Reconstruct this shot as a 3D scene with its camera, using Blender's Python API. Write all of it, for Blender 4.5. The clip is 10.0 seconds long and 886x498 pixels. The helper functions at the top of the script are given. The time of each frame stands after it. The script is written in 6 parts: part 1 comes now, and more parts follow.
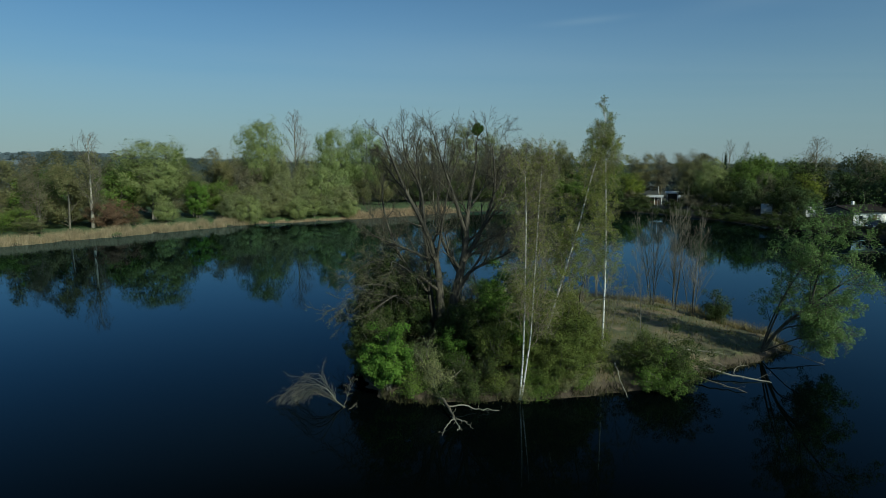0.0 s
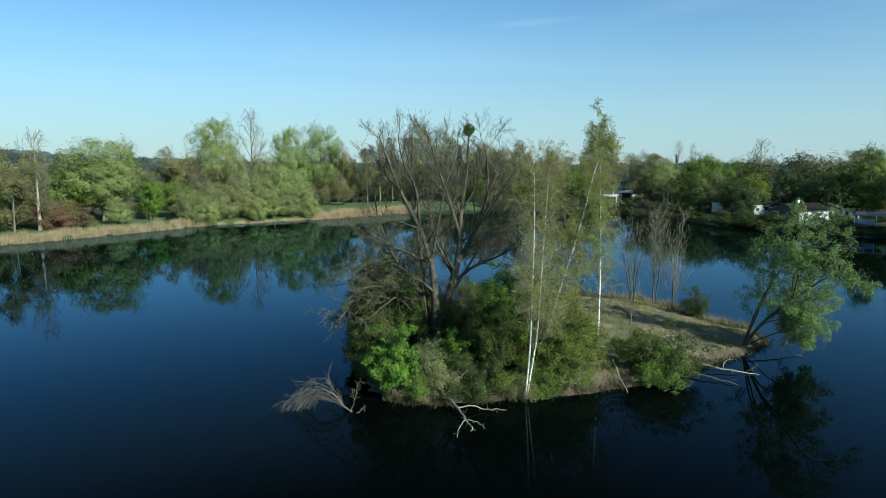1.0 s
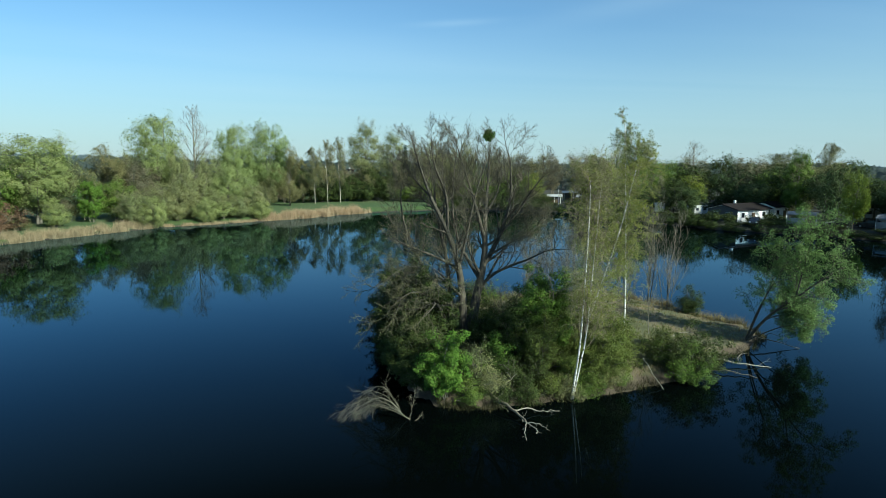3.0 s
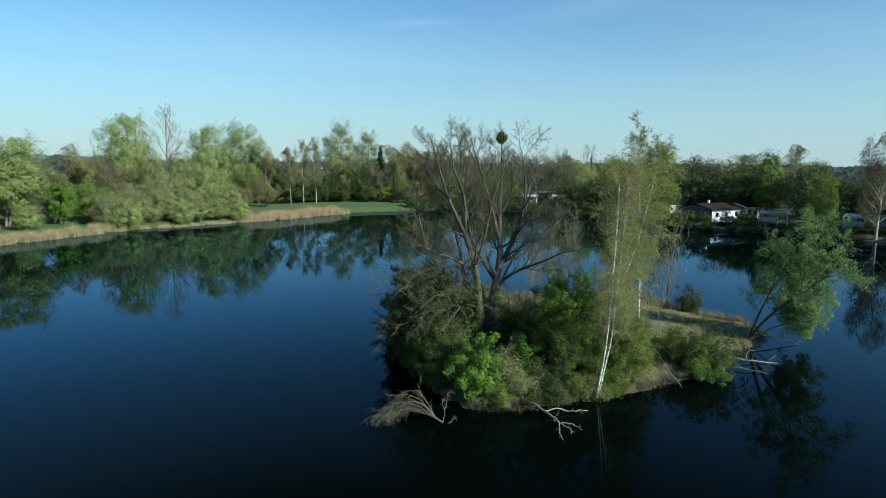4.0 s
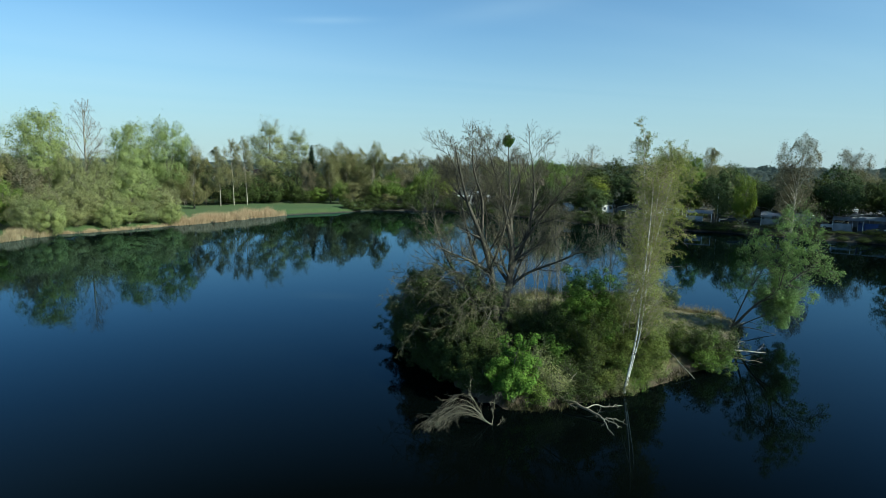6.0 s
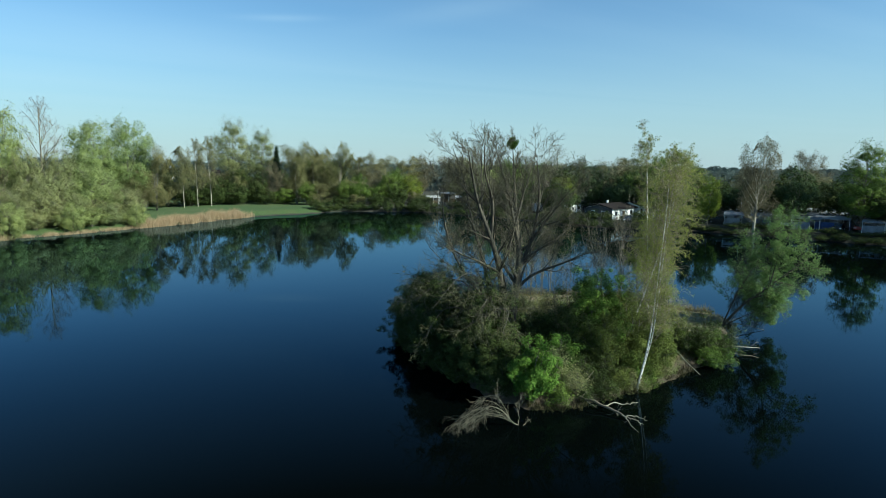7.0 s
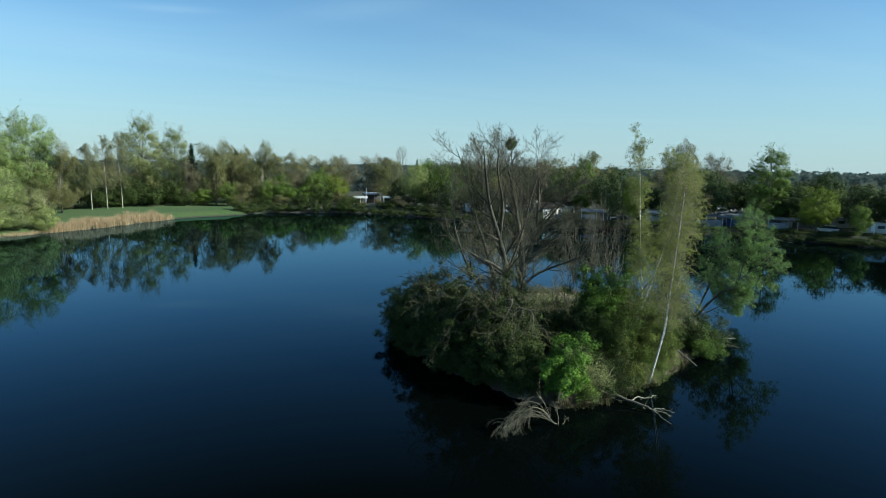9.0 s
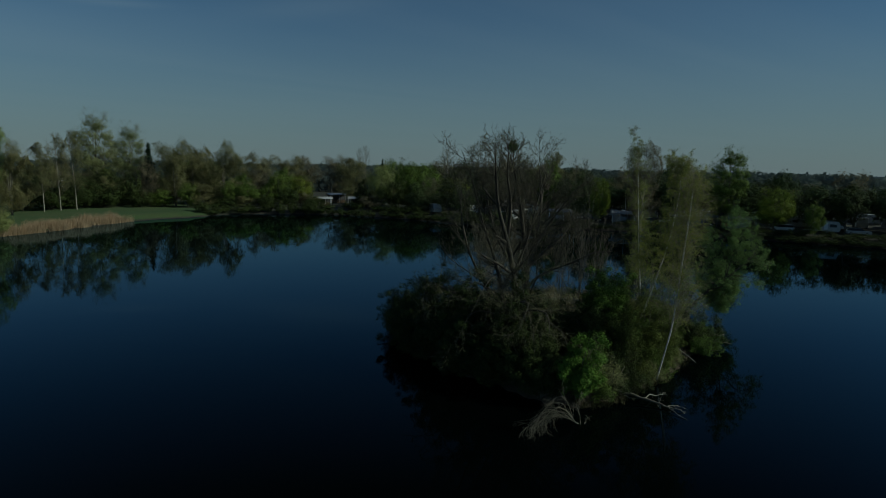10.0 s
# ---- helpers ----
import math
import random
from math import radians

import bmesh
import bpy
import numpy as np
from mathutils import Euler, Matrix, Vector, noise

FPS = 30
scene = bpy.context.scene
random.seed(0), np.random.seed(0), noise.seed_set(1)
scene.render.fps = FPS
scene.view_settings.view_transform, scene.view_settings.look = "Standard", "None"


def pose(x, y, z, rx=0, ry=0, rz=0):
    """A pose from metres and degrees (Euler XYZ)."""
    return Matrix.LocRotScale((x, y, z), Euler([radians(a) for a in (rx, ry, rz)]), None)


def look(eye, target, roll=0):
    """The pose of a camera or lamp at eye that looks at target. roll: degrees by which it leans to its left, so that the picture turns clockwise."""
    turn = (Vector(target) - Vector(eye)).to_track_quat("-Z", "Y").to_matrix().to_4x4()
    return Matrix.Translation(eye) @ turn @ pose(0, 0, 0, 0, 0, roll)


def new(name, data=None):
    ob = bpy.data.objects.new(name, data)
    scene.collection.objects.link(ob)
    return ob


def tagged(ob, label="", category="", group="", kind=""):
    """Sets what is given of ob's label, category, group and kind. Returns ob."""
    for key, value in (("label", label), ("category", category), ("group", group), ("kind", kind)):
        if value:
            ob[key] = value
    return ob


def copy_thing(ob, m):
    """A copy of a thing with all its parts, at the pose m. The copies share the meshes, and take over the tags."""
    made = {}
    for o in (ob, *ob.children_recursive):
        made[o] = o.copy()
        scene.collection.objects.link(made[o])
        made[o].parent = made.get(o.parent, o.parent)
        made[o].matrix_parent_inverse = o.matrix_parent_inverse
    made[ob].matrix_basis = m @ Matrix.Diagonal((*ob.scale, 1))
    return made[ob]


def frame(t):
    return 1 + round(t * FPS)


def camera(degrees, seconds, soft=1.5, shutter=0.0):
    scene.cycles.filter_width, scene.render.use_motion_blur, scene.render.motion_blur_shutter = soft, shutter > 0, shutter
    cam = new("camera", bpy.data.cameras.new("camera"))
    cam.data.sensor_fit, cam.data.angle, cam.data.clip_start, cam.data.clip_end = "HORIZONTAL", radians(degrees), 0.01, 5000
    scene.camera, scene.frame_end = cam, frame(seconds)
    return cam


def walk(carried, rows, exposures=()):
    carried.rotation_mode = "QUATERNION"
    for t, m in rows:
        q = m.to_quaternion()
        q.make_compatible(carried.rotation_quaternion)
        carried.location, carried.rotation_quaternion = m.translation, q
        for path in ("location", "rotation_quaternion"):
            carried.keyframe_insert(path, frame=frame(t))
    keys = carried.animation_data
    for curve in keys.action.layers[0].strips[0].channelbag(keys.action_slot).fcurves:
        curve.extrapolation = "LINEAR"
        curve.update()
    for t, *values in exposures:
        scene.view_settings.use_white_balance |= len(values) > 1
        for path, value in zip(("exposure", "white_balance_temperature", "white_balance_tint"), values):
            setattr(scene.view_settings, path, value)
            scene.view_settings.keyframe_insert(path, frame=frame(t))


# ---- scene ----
cam = camera(72.0, 10.0, soft=0.75)
PATH = [
    (0, (-1.767, 7.816, 12.56), (-1.658, 9.794, 12.285), -0.1),
    (0.5, (-3.193, 8.013, 12.585), (-3.001, 9.985, 12.309), -0.0),
    (1, (-4.693, 8.164, 12.643), (-4.421, 10.126, 12.366), 0.0),
    (1.5, (-6.282, 8.436, 12.739), (-5.945, 10.388, 12.462), -0.0),
    (2, (-7.931, 8.712, 12.831), (-7.538, 10.653, 12.553), -0.0),
    (2.5, (-9.589, 8.993, 12.922), (-9.136, 10.921, 12.643), 0.2),
    (4, (-14.508, 10.201, 13.174), (-13.893, 12.084, 12.894), 0.4),
    (4.5, (-16.08, 10.765, 13.21), (-15.402, 12.626, 12.932), 0.4),
    (5, (-17.697, 11.366, 13.236), (-16.951, 13.201, 12.959), 0.5),
    (5.5, (-19.261, 12.053, 13.254), (-18.449, 13.86, 12.977), 0.6),
    (7, (-23.892, 14.413, 13.377), (-22.892, 16.123, 13.102), 0.7),
    (7.5, (-25.349, 15.435, 13.337), (-24.291, 17.11, 13.065), 0.8),
    (8, (-26.631, 16.521, 13.264), (-25.509, 18.155, 12.993), 1.0),
    (8.5, (-27.948, 17.647, 13.269), (-26.756, 19.23, 12.999), 1.0),
    (9, (-29.232, 18.741, 13.303), (-27.978, 20.276, 13.033), 1.0),
    (9.5, (-30.506, 19.957, 13.326), (-29.196, 21.444, 13.056), 1.1),
    (10, (-31.814, 21.159, 13.365), (-30.449, 22.596, 13.098), 1.1),
]
walk(cam, [(t, look(eye, target, roll)) for t, eye, target, roll in PATH],
     exposures=[(t, e + 0.795, 5850, -6) for t, e in ((0.0, -1.0), (0.25, -0.55), (0.5, -0.04), (0.8, 0.0), (9.0, 0.0), (9.3, -0.3), (9.6, -1.0), (10.0, -2.0))])
SKY_STRENGTH, SUN_STRENGTH = 0.077, 5.0

# ---- light ----
SUN_EL, SUN_AZ = radians(31), radians(143)      # azimuth clockwise from +y
world = bpy.data.worlds.new("sky")
scene.world = world
world.use_nodes = True
wn, wl = world.node_tree.nodes, world.node_tree.links
wn.clear()
sky = wn.new("ShaderNodeTexSky")
sky.sky_type, sky.sun_disc = "NISHITA", False
sky.sun_elevation, sky.sun_rotation = SUN_EL, SUN_AZ
sky.air_density, sky.dust_density, sky.ozone_density = 1.0, 0.2, 4.0
# thin cirrus: noise stretched along one direction, on the plane of the sky
tc = wn.new("ShaderNodeTexCoord")
sep = wn.new("ShaderNodeSeparateXYZ")
wl.new(tc.outputs["Generated"], sep.inputs[0])
zc = wn.new("ShaderNodeMath"); zc.operation = "MAXIMUM"; zc.inputs[1].default_value = 0.03
wl.new(sep.outputs[2], zc.inputs[0])
px_ = wn.new("ShaderNodeMath"); px_.operation = "DIVIDE"
py_ = wn.new("ShaderNodeMath"); py_.operation = "DIVIDE"
wl.new(sep.outputs[0], px_.inputs[0]); wl.new(zc.outputs[0], px_.inputs[1])
wl.new(sep.outputs[1], py_.inputs[0]); wl.new(zc.outputs[0], py_.inputs[1])
comb = wn.new("ShaderNodeCombineXYZ")
wl.new(px_.outputs[0], comb.inputs[0]); wl.new(py_.outputs[0], comb.inputs[1])
mapn = wn.new("ShaderNodeMapping")
mapn.inputs["Rotation"].default_value = (0, 0, radians(12))
mapn.inputs["Scale"].default_value = (0.10, 0.34, 1)
wl.new(comb.outputs[0], mapn.inputs[0])
cn = wn.new("ShaderNodeTexNoise")
cn.inputs["Scale"].default_value, cn.inputs["Detail"].default_value = 1.0, 5
cn.inputs["Roughness"].default_value, cn.inputs["Distortion"].default_value = 0.5, 0.8
wl.new(mapn.outputs[0], cn.inputs["Vector"])
cr = wn.new("ShaderNodeMapRange")
cr.inputs[1].default_value, cr.inputs[2].default_value, cr.inputs[4].default_value = 0.36, 0.80, 0.10
wl.new(cn.outputs[0], cr.inputs[0])


def sky_node(op, *ins):
    """A math node of the sky, fed with numbers or sockets."""
    m = wn.new("ShaderNodeMath")
    m.operation = op
    for k, v in enumerate(ins):
        if isinstance(v, (int, float)):
            m.inputs[k].default_value = v
        else:
            wl.new(v, m.inputs[k])
    return m.outputs[0]


def veil(az, el, wide, high, tilt=0.0):
    """A soft pale patch round a direction, for cirrus and added brightening, in degrees: 1 in its middle."""
    a = sky_node("SUBTRACT", sky_node("ARCTAN2", sep.outputs[0], sep.outputs[1]), radians(az))
    e = sky_node("SUBTRACT", sky_node("ARCSINE", sep.outputs[2]), radians(el))
    e = sky_node("SUBTRACT", e, sky_node("MULTIPLY", a, tilt))
    q = sky_node("ADD", sky_node("POWER", sky_node("ABSOLUTE", sky_node("DIVIDE", a, radians(wide))), 2.0), sky_node("POWER", sky_node("ABSOLUTE", sky_node("DIVIDE", e, radians(high))), 2.0))
    return sky_node("EXPONENT", sky_node("MULTIPLY", q, -1.0))


wisp = sky_node("ADD", 0.55, cn.outputs[0])
clouds_and_lift = sky_node("ADD", cr.outputs[0], sky_node("MULTIPLY", sky_node("MULTIPLY", veil(6, 8.5, 19, 5.0), wisp), 0.07))
clouds_and_lift = sky_node("ADD", clouds_and_lift, sky_node("MULTIPLY", sky_node("MULTIPLY", veil(15.9, 12.3, 3.4, 0.28, 0.05), wisp), 0.09))
# added out of view: a pale patch to brighten the water's reflection
clouds_and_lift = sky_node("ADD", clouds_and_lift, sky_node("MULTIPLY", sky_node("MULTIPLY", veil(-14, 27, 24, 7), wisp), 0.12))
# added pale patch that brightens the right of the sky
clouds_and_lift = sky_node("ADD", clouds_and_lift, sky_node("MULTIPLY", sky_node("MULTIPLY", veil(62, 11, 26, 12), wisp), 0.07))
clouds_and_lift = sky_node("ADD", clouds_and_lift, sky_node("MULTIPLY", sky_node("MULTIPLY", veil(31, 13.4, 8, 0.9, 0.16), wisp), 0.05))
mixc = wn.new("ShaderNodeMixRGB")
wl.new(clouds_and_lift, mixc.inputs[0]); hue = wn.new("ShaderNodeHueSaturation")
hue.inputs["Saturation"].default_value = 1.10
hue.inputs["Hue"].default_value = 0.5
wl.new(sky.outputs[0], hue.inputs["Color"])
wl.new(hue.outputs[0], mixc.inputs[1])
mixc.inputs[2].default_value = (6.7, 7.7, 8.2, 1)
# pale haze low over the horizon
hz = wn.new("ShaderNodeMapRange")
hz.interpolation_type = "SMOOTHSTEP"
hz.inputs[1].default_value, hz.inputs[2].default_value = 0.0, 0.24
hz.inputs[3].default_value, hz.inputs[4].default_value = 0.75, 0.0
wl.new(sep.outputs[2], hz.inputs[0])
mixh = wn.new("ShaderNodeMixRGB")
wl.new(hz.outputs[0], mixh.inputs[0]); wl.new(mixc.outputs[0], mixh.inputs[1])
mixh.inputs[2].default_value = (3.4, 4.4, 5.0, 1)
bg = wn.new("ShaderNodeBackground")
bg.inputs[1].default_value = SKY_STRENGTH
wl.new(mixh.outputs[0], bg.inputs[0])
wo = wn.new("ShaderNodeOutputWorld")
wl.new(bg.outputs[0], wo.inputs[0])

sun = new("sun", bpy.data.lights.new("sun", "SUN"))
sun.data.energy, sun.data.angle, sun.data.color = SUN_STRENGTH, radians(0.6), (1.0, 0.93, 0.80)
sd = Vector((math.sin(SUN_AZ) * math.cos(SUN_EL), math.cos(SUN_AZ) * math.cos(SUN_EL), math.sin(SUN_EL)))
sun.matrix_world = look(sd * 200, (0, 0, 0))


# ---- materials ----
def mat(name):
    m = bpy.data.materials.new(name)
    m.use_nodes = True
    n, l = m.node_tree.nodes, m.node_tree.links
    return m, n, l, n["Principled BSDF"]


def noise_ramp(n, l, coords, scale, stops, detail=5, rough=0.6, stretch=None):
    """A noise in metres through a colour ramp."""
    src = coords
    if stretch:
        mp = n.new("ShaderNodeMapping")
        mp.inputs["Scale"].default_value = stretch
        l.new(coords, mp.inputs[0])
        src = mp.outputs[0]
    t = n.new("ShaderNodeTexNoise")
    t.inputs["Scale"].default_value, t.inputs["Detail"].default_value, t.inputs["Roughness"].default_value = scale, detail, rough
    l.new(src, t.inputs["Vector"])
    r = n.new("ShaderNodeValToRGB")
    while len(r.color_ramp.elements) < len(stops):
        r.color_ramp.elements.new(0.5)
    for e, (p, c) in zip(r.color_ramp.elements, stops):
        e.position, e.color = p, (*c, 1)
    l.new(t.outputs[0], r.inputs[0])
    return t.outputs[0], r.outputs[0]


def bumped(n, l, b, height, strength, dist):
    k = n.new("ShaderNodeBump")
    k.inputs["Strength"].default_value, k.inputs["Distance"].default_value = strength, dist
    l.new(height, k.inputs["Height"])
    l.new(k.outputs[0], b.inputs["Normal"])


def mixed(n, l, fac, a, b, mode="MIX"):
    m = n.new("ShaderNodeMixRGB")
    m.blend_type = mode
    for i, v in enumerate((fac, a, b)):
        if isinstance(v, (int, float)):
            m.inputs[i].default_value = v
        elif isinstance(v, tuple):
            m.inputs[i].default_value = (*v, 1)
        else:
            l.new(v, m.inputs[i])
    return m.outputs[0]


def plain(name, c1, c2, scale=3.0, rough=0.6, metal=0.0, bump=0.0, stretch=None):
    m, n, l, b = mat(name)
    g = n.new("ShaderNodeTexCoord").outputs["Object"]
    f, c = noise_ramp(n, l, g, scale, [(0.3, c1), (0.7, c2)], stretch=stretch)
    l.new(c, b.inputs["Base Color"])
    b.inputs["Roughness"].default_value, b.inputs["Metallic"].default_value = rough, metal
    if bump:
        bumped(n, l, b, f, 0.6, bump)
    return m


def leafy(name, stops, glow=0.35, blotch=1.0):
    """Foliage: colour varies leaf by leaf and tree by tree, some light comes through."""
    m, n, l, b = mat(name)
    geo = n.new("ShaderNodeNewGeometry")
    r = n.new("ShaderNodeValToRGB")
    while len(r.color_ramp.elements) < len(stops):
        r.color_ramp.elements.new(0.5)
    for e, (p, c) in zip(r.color_ramp.elements, stops):
        e.position, e.color = p, (*c, 1)
    l.new(geo.outputs["Random Per Island"], r.inputs[0])
    f, patch = noise_ramp(n, l, geo.outputs["Position"], 0.9, [(0.3, tuple(1 - blotch * v for v in (0.38, 0.34, 0.38))), (0.7, tuple(1 + blotch * v for v in (0.22, 0.18, 0.1)))], 4)
    c = mixed(n, l, 1.0, r.outputs[0], patch, "MULTIPLY")
    oi = n.new("ShaderNodeObjectInfo")
    tint = n.new("ShaderNodeValToRGB")
    tint.color_ramp.elements[0].color = (0.88, 0.92, 0.86, 1)
    tint.color_ramp.elements[1].color = (1.12, 1.05, 1.0, 1)
    l.new(oi.outputs["Random"], tint.inputs[0])
    c = mixed(n, l, 1.0, c, tint.outputs[0], "MULTIPLY")
    l.new(c, b.inputs["Base Color"])
    b.inputs["Roughness"].default_value = 0.7
    b.inputs["Specular IOR Level"].default_value = 0.12
    tr = n.new("ShaderNodeBsdfTranslucent")
    l.new(c, tr.inputs[0])
    ms = n.new("ShaderNodeMixShader")
    ms.inputs[0].default_value = glow
    l.new(b.outputs[0], ms.inputs[1]); l.new(tr.outputs[0], ms.inputs[2])
    l.new(ms.outputs[0], n["Material Output"].inputs[0])
    return m


def barky(name, dark, light, scale=9.0):
    m, n, l, b = mat(name)
    p = n.new("ShaderNodeNewGeometry").outputs["Position"]
    f, c = noise_ramp(n, l, p, scale, [(0.32, dark), (0.68, light)], 6, 0.65, (1, 1, 0.22))
    f2, c2 = noise_ramp(n, l, p, 0.8, [(0.35, (0.7, 0.72, 0.66)), (0.7, (1.1, 1.08, 1.0))], 3)
    l.new(mixed(n, l, 1.0, c, c2, "MULTIPLY"), b.inputs["Base Color"])
    b.inputs["Roughness"].default_value = 0.9
    bumped(n, l, b, f, 0.8, 0.03)
    return m


LEAF_BRIGHT = leafy("leaves_fresh_green", [(0, (0.068, 0.14, 0.02)), (0.5, (0.10, 0.185, 0.03)), (1, (0.145, 0.235, 0.045))], 0.3)
LEAF_MID = leafy("leaves_green", [(0, (0.08, 0.13, 0.026)), (0.5, (0.115, 0.175, 0.037)), (1, (0.17, 0.225, 0.055))], 0.3)
# dark green, lowered further so the shade under the trees is in the colour
LEAF_DARK_SHADED = leafy("leaves_dark_green_shaded", [(0, (0.026, 0.042, 0.012)), (0.6, (0.043, 0.064, 0.017)), (1, (0.078, 0.098, 0.03))], 0.15)
# dark foliage; the shade on the backlit campsite trees is in the colour
LEAF_DEEP_SHADE = leafy("leaves_deep_green_shade", [(0, (0.035, 0.06, 0.022)), (0.5, (0.055, 0.085, 0.032)), (1, (0.085, 0.115, 0.05))], 0.2)
LEAF_BIRCH = leafy("leaves_birch", [(0, (0.18, 0.215, 0.05)), (0.5, (0.24, 0.28, 0.072)), (1, (0.31, 0.34, 0.11))], 0.6)
LEAF_LUSH = leafy("leaves_lush_green", [(0, (0.05, 0.102, 0.016)), (0.5, (0.075, 0.138, 0.023)), (1, (0.115, 0.18, 0.035))], 0.25)
LEAF_SCRUB = leafy("leaves_olive_scrub", [(0, (0.085, 0.11, 0.026)), (0.5, (0.12, 0.15, 0.037)), (1, (0.17, 0.195, 0.058))], 0.35)
LEAF_WILLOW = leafy("leaves_willow", [(0, (0.215, 0.265, 0.10)), (0.5, (0.285, 0.345, 0.14)), (1, (0.345, 0.405, 0.19))], 0.5)
LEAF_OLIVE = leafy("leaves_olive_brown", [(0, (0.150, 0.155, 0.075)), (0.5, (0.205, 0.210, 0.100)), (1, (0.270, 0.265, 0.145))], 0.45)
LEAF_SALLOW = leafy("leaves_sallow", [(0, (0.105, 0.185, 0.06)), (0.5, (0.155, 0.25, 0.085)), (1, (0.21, 0.31, 0.12))], 0.45)
LEAF_YELLOW = leafy("leaves_yellow_green", [(0, (0.115, 0.165, 0.025)), (0.5, (0.17, 0.22, 0.035)), (1, (0.23, 0.27, 0.055))], 0.4)
LEAF_GREY = leafy("leaves_grey_green", [(0, (0.20, 0.225, 0.105)), (0.5, (0.265, 0.29, 0.14)), (1, (0.33, 0.355, 0.185))], 0.5)
LEAF_RED = leafy("leaves_red_brown", [(0, (0.165, 0.155, 0.10)), (0.5, (0.215, 0.20, 0.135)), (1, (0.27, 0.25, 0.175))], 0.45)
LEAF_BUD = leafy("leaves_bud_brown", [(0, (0.10, 0.09, 0.06)), (0.5, (0.135, 0.125, 0.085)), (1, (0.19, 0.175, 0.12))], 0.35)
LEAF_RUST = leafy("leaves_rust_brown", [(0, (0.12, 0.075, 0.05)), (0.5, (0.17, 0.11, 0.075)), (1, (0.22, 0.15, 0.10))], 0.35)
NEEDLES = leafy("needles_dark", [(0, (0.012, 0.03, 0.016)), (0.6, (0.022, 0.048, 0.024)), (1, (0.04, 0.07, 0.035))], 0.1)
# aerial haze is painted into these bluish-grey crown colours
FAR_WOOD_HAZED = leafy("far_wood_crowns_hazed", [(0, (0.115, 0.145, 0.14)), (0.5, (0.125, 0.155, 0.15)), (1, (0.135, 0.165, 0.155))], 0.75, 0.15)
HILL_WOOD_HAZED = leafy("hill_wood_crowns_hazed", [(0, (0.17, 0.215, 0.24)), (0.5, (0.175, 0.22, 0.25)), (1, (0.18, 0.225, 0.255))], 0.6, 0.1)
DRY_GRASS = leafy("dry_grass", [(0, (0.15, 0.115, 0.055)), (0.5, (0.24, 0.19, 0.095)), (1, (0.36, 0.30, 0.17))], 0.3)
GREEN_GRASS = leafy("green_grass", [(0, (0.07, 0.095, 0.022)), (0.5, (0.11, 0.135, 0.035)), (1, (0.17, 0.175, 0.06))], 0.3)
REED = leafy("dead_reed", [(0, (0.27, 0.205, 0.135)), (0.5, (0.37, 0.29, 0.195)), (1, (0.50, 0.41, 0.29))], 0.25)
TWIG_GREY = leafy("grey_twigs", [(0, (0.10, 0.09, 0.075)), (0.5, (0.15, 0.135, 0.11)), (1, (0.21, 0.19, 0.16))], 0.0)

BARK_DARK = barky("bark_willow", (0.024, 0.021, 0.017), (0.12, 0.105, 0.08))
BARK_GREY = barky("bark_grey", (0.08, 0.072, 0.058), (0.22, 0.20, 0.165))
BARK_PALE = barky("bark_pale", (0.20, 0.18, 0.15), (0.42, 0.39, 0.33))
DEADWOOD = barky("bleached_deadwood", (0.11, 0.10, 0.08), (0.38, 0.345, 0.29), 14)
ROTTEN = barky("wet_deadwood", (0.06, 0.05, 0.04), (0.20, 0.17, 0.13), 10)


def birch_bark():
    m, n, l, b = mat("bark_birch")
    p = n.new("ShaderNodeNewGeometry").outputs["Position"]
    f, c = noise_ramp(n, l, p, 7.0, [(0.38, (0.06, 0.055, 0.05)), (0.47, (0.55, 0.53, 0.48)), (0.8, (0.76, 0.74, 0.68))], 4, 0.6, (0.5, 0.5, 1.5))
    l.new(c, b.inputs["Base Color"])
    b.inputs["Roughness"].default_value = 0.7
    bumped(n, l, b, f, 0.4, 0.01)
    return m


BARK_BIRCH = birch_bark()


def water_mat():
    """Clear deep lake: dark blue body, mirror gloss that grows towards the far shore."""
    m, n, l, b = mat("lake_water")
    p = n.new("ShaderNodeNewGeometry").outputs["Position"]
    b.inputs["Base Color"].default_value = (0.0009, 0.0016, 0.0015, 1)
    b.inputs["Roughness"].default_value = 0.6
    b.inputs["Specular IOR Level"].default_value = 0.0
    f, c = noise_ramp(n, l, p, 1.1, [(0, (0, 0, 0)), (1, (1, 1, 1))], 3, 0.5, (1.0, 0.6, 1))
    f2, c2 = noise_ramp(n, l, p, 0.12, [(0.35, (0.15, 0.15, 0.15)), (0.7, (1, 1, 1))], 2)
    k = n.new("ShaderNodeBump")
    k.inputs["Strength"].default_value, k.inputs["Distance"].default_value = 0.045, 0.05
    l.new(mixed(n, l, 1.0, c, c2, "MULTIPLY"), k.inputs["Height"])
    gl = n.new("ShaderNodeBsdfGlossy")
    gl.inputs["Color"].default_value = (0.52, 0.78, 1.0, 1)
    gl.inputs["Roughness"].default_value = 0.03
    l.new(k.outputs[0], gl.inputs["Normal"])
    fr = n.new("ShaderNodeFresnel")
    fr.inputs["IOR"].default_value = 1.333
    less = n.new("ShaderNodeMapRange")
    less.inputs[1].default_value, less.inputs[2].default_value, less.inputs[3].default_value, less.inputs[4].default_value = 0.062, 1.0, 0.003, 0.97
    l.new(fr.outputs[0], less.inputs[0])
    ms = n.new("ShaderNodeMixShader")
    l.new(less.outputs[0], ms.inputs[0]); l.new(b.outputs[0], ms.inputs[1]); l.new(gl.outputs[0], ms.inputs[2])
    l.new(ms.outputs[0], n["Material Output"].inputs[0])
    return m


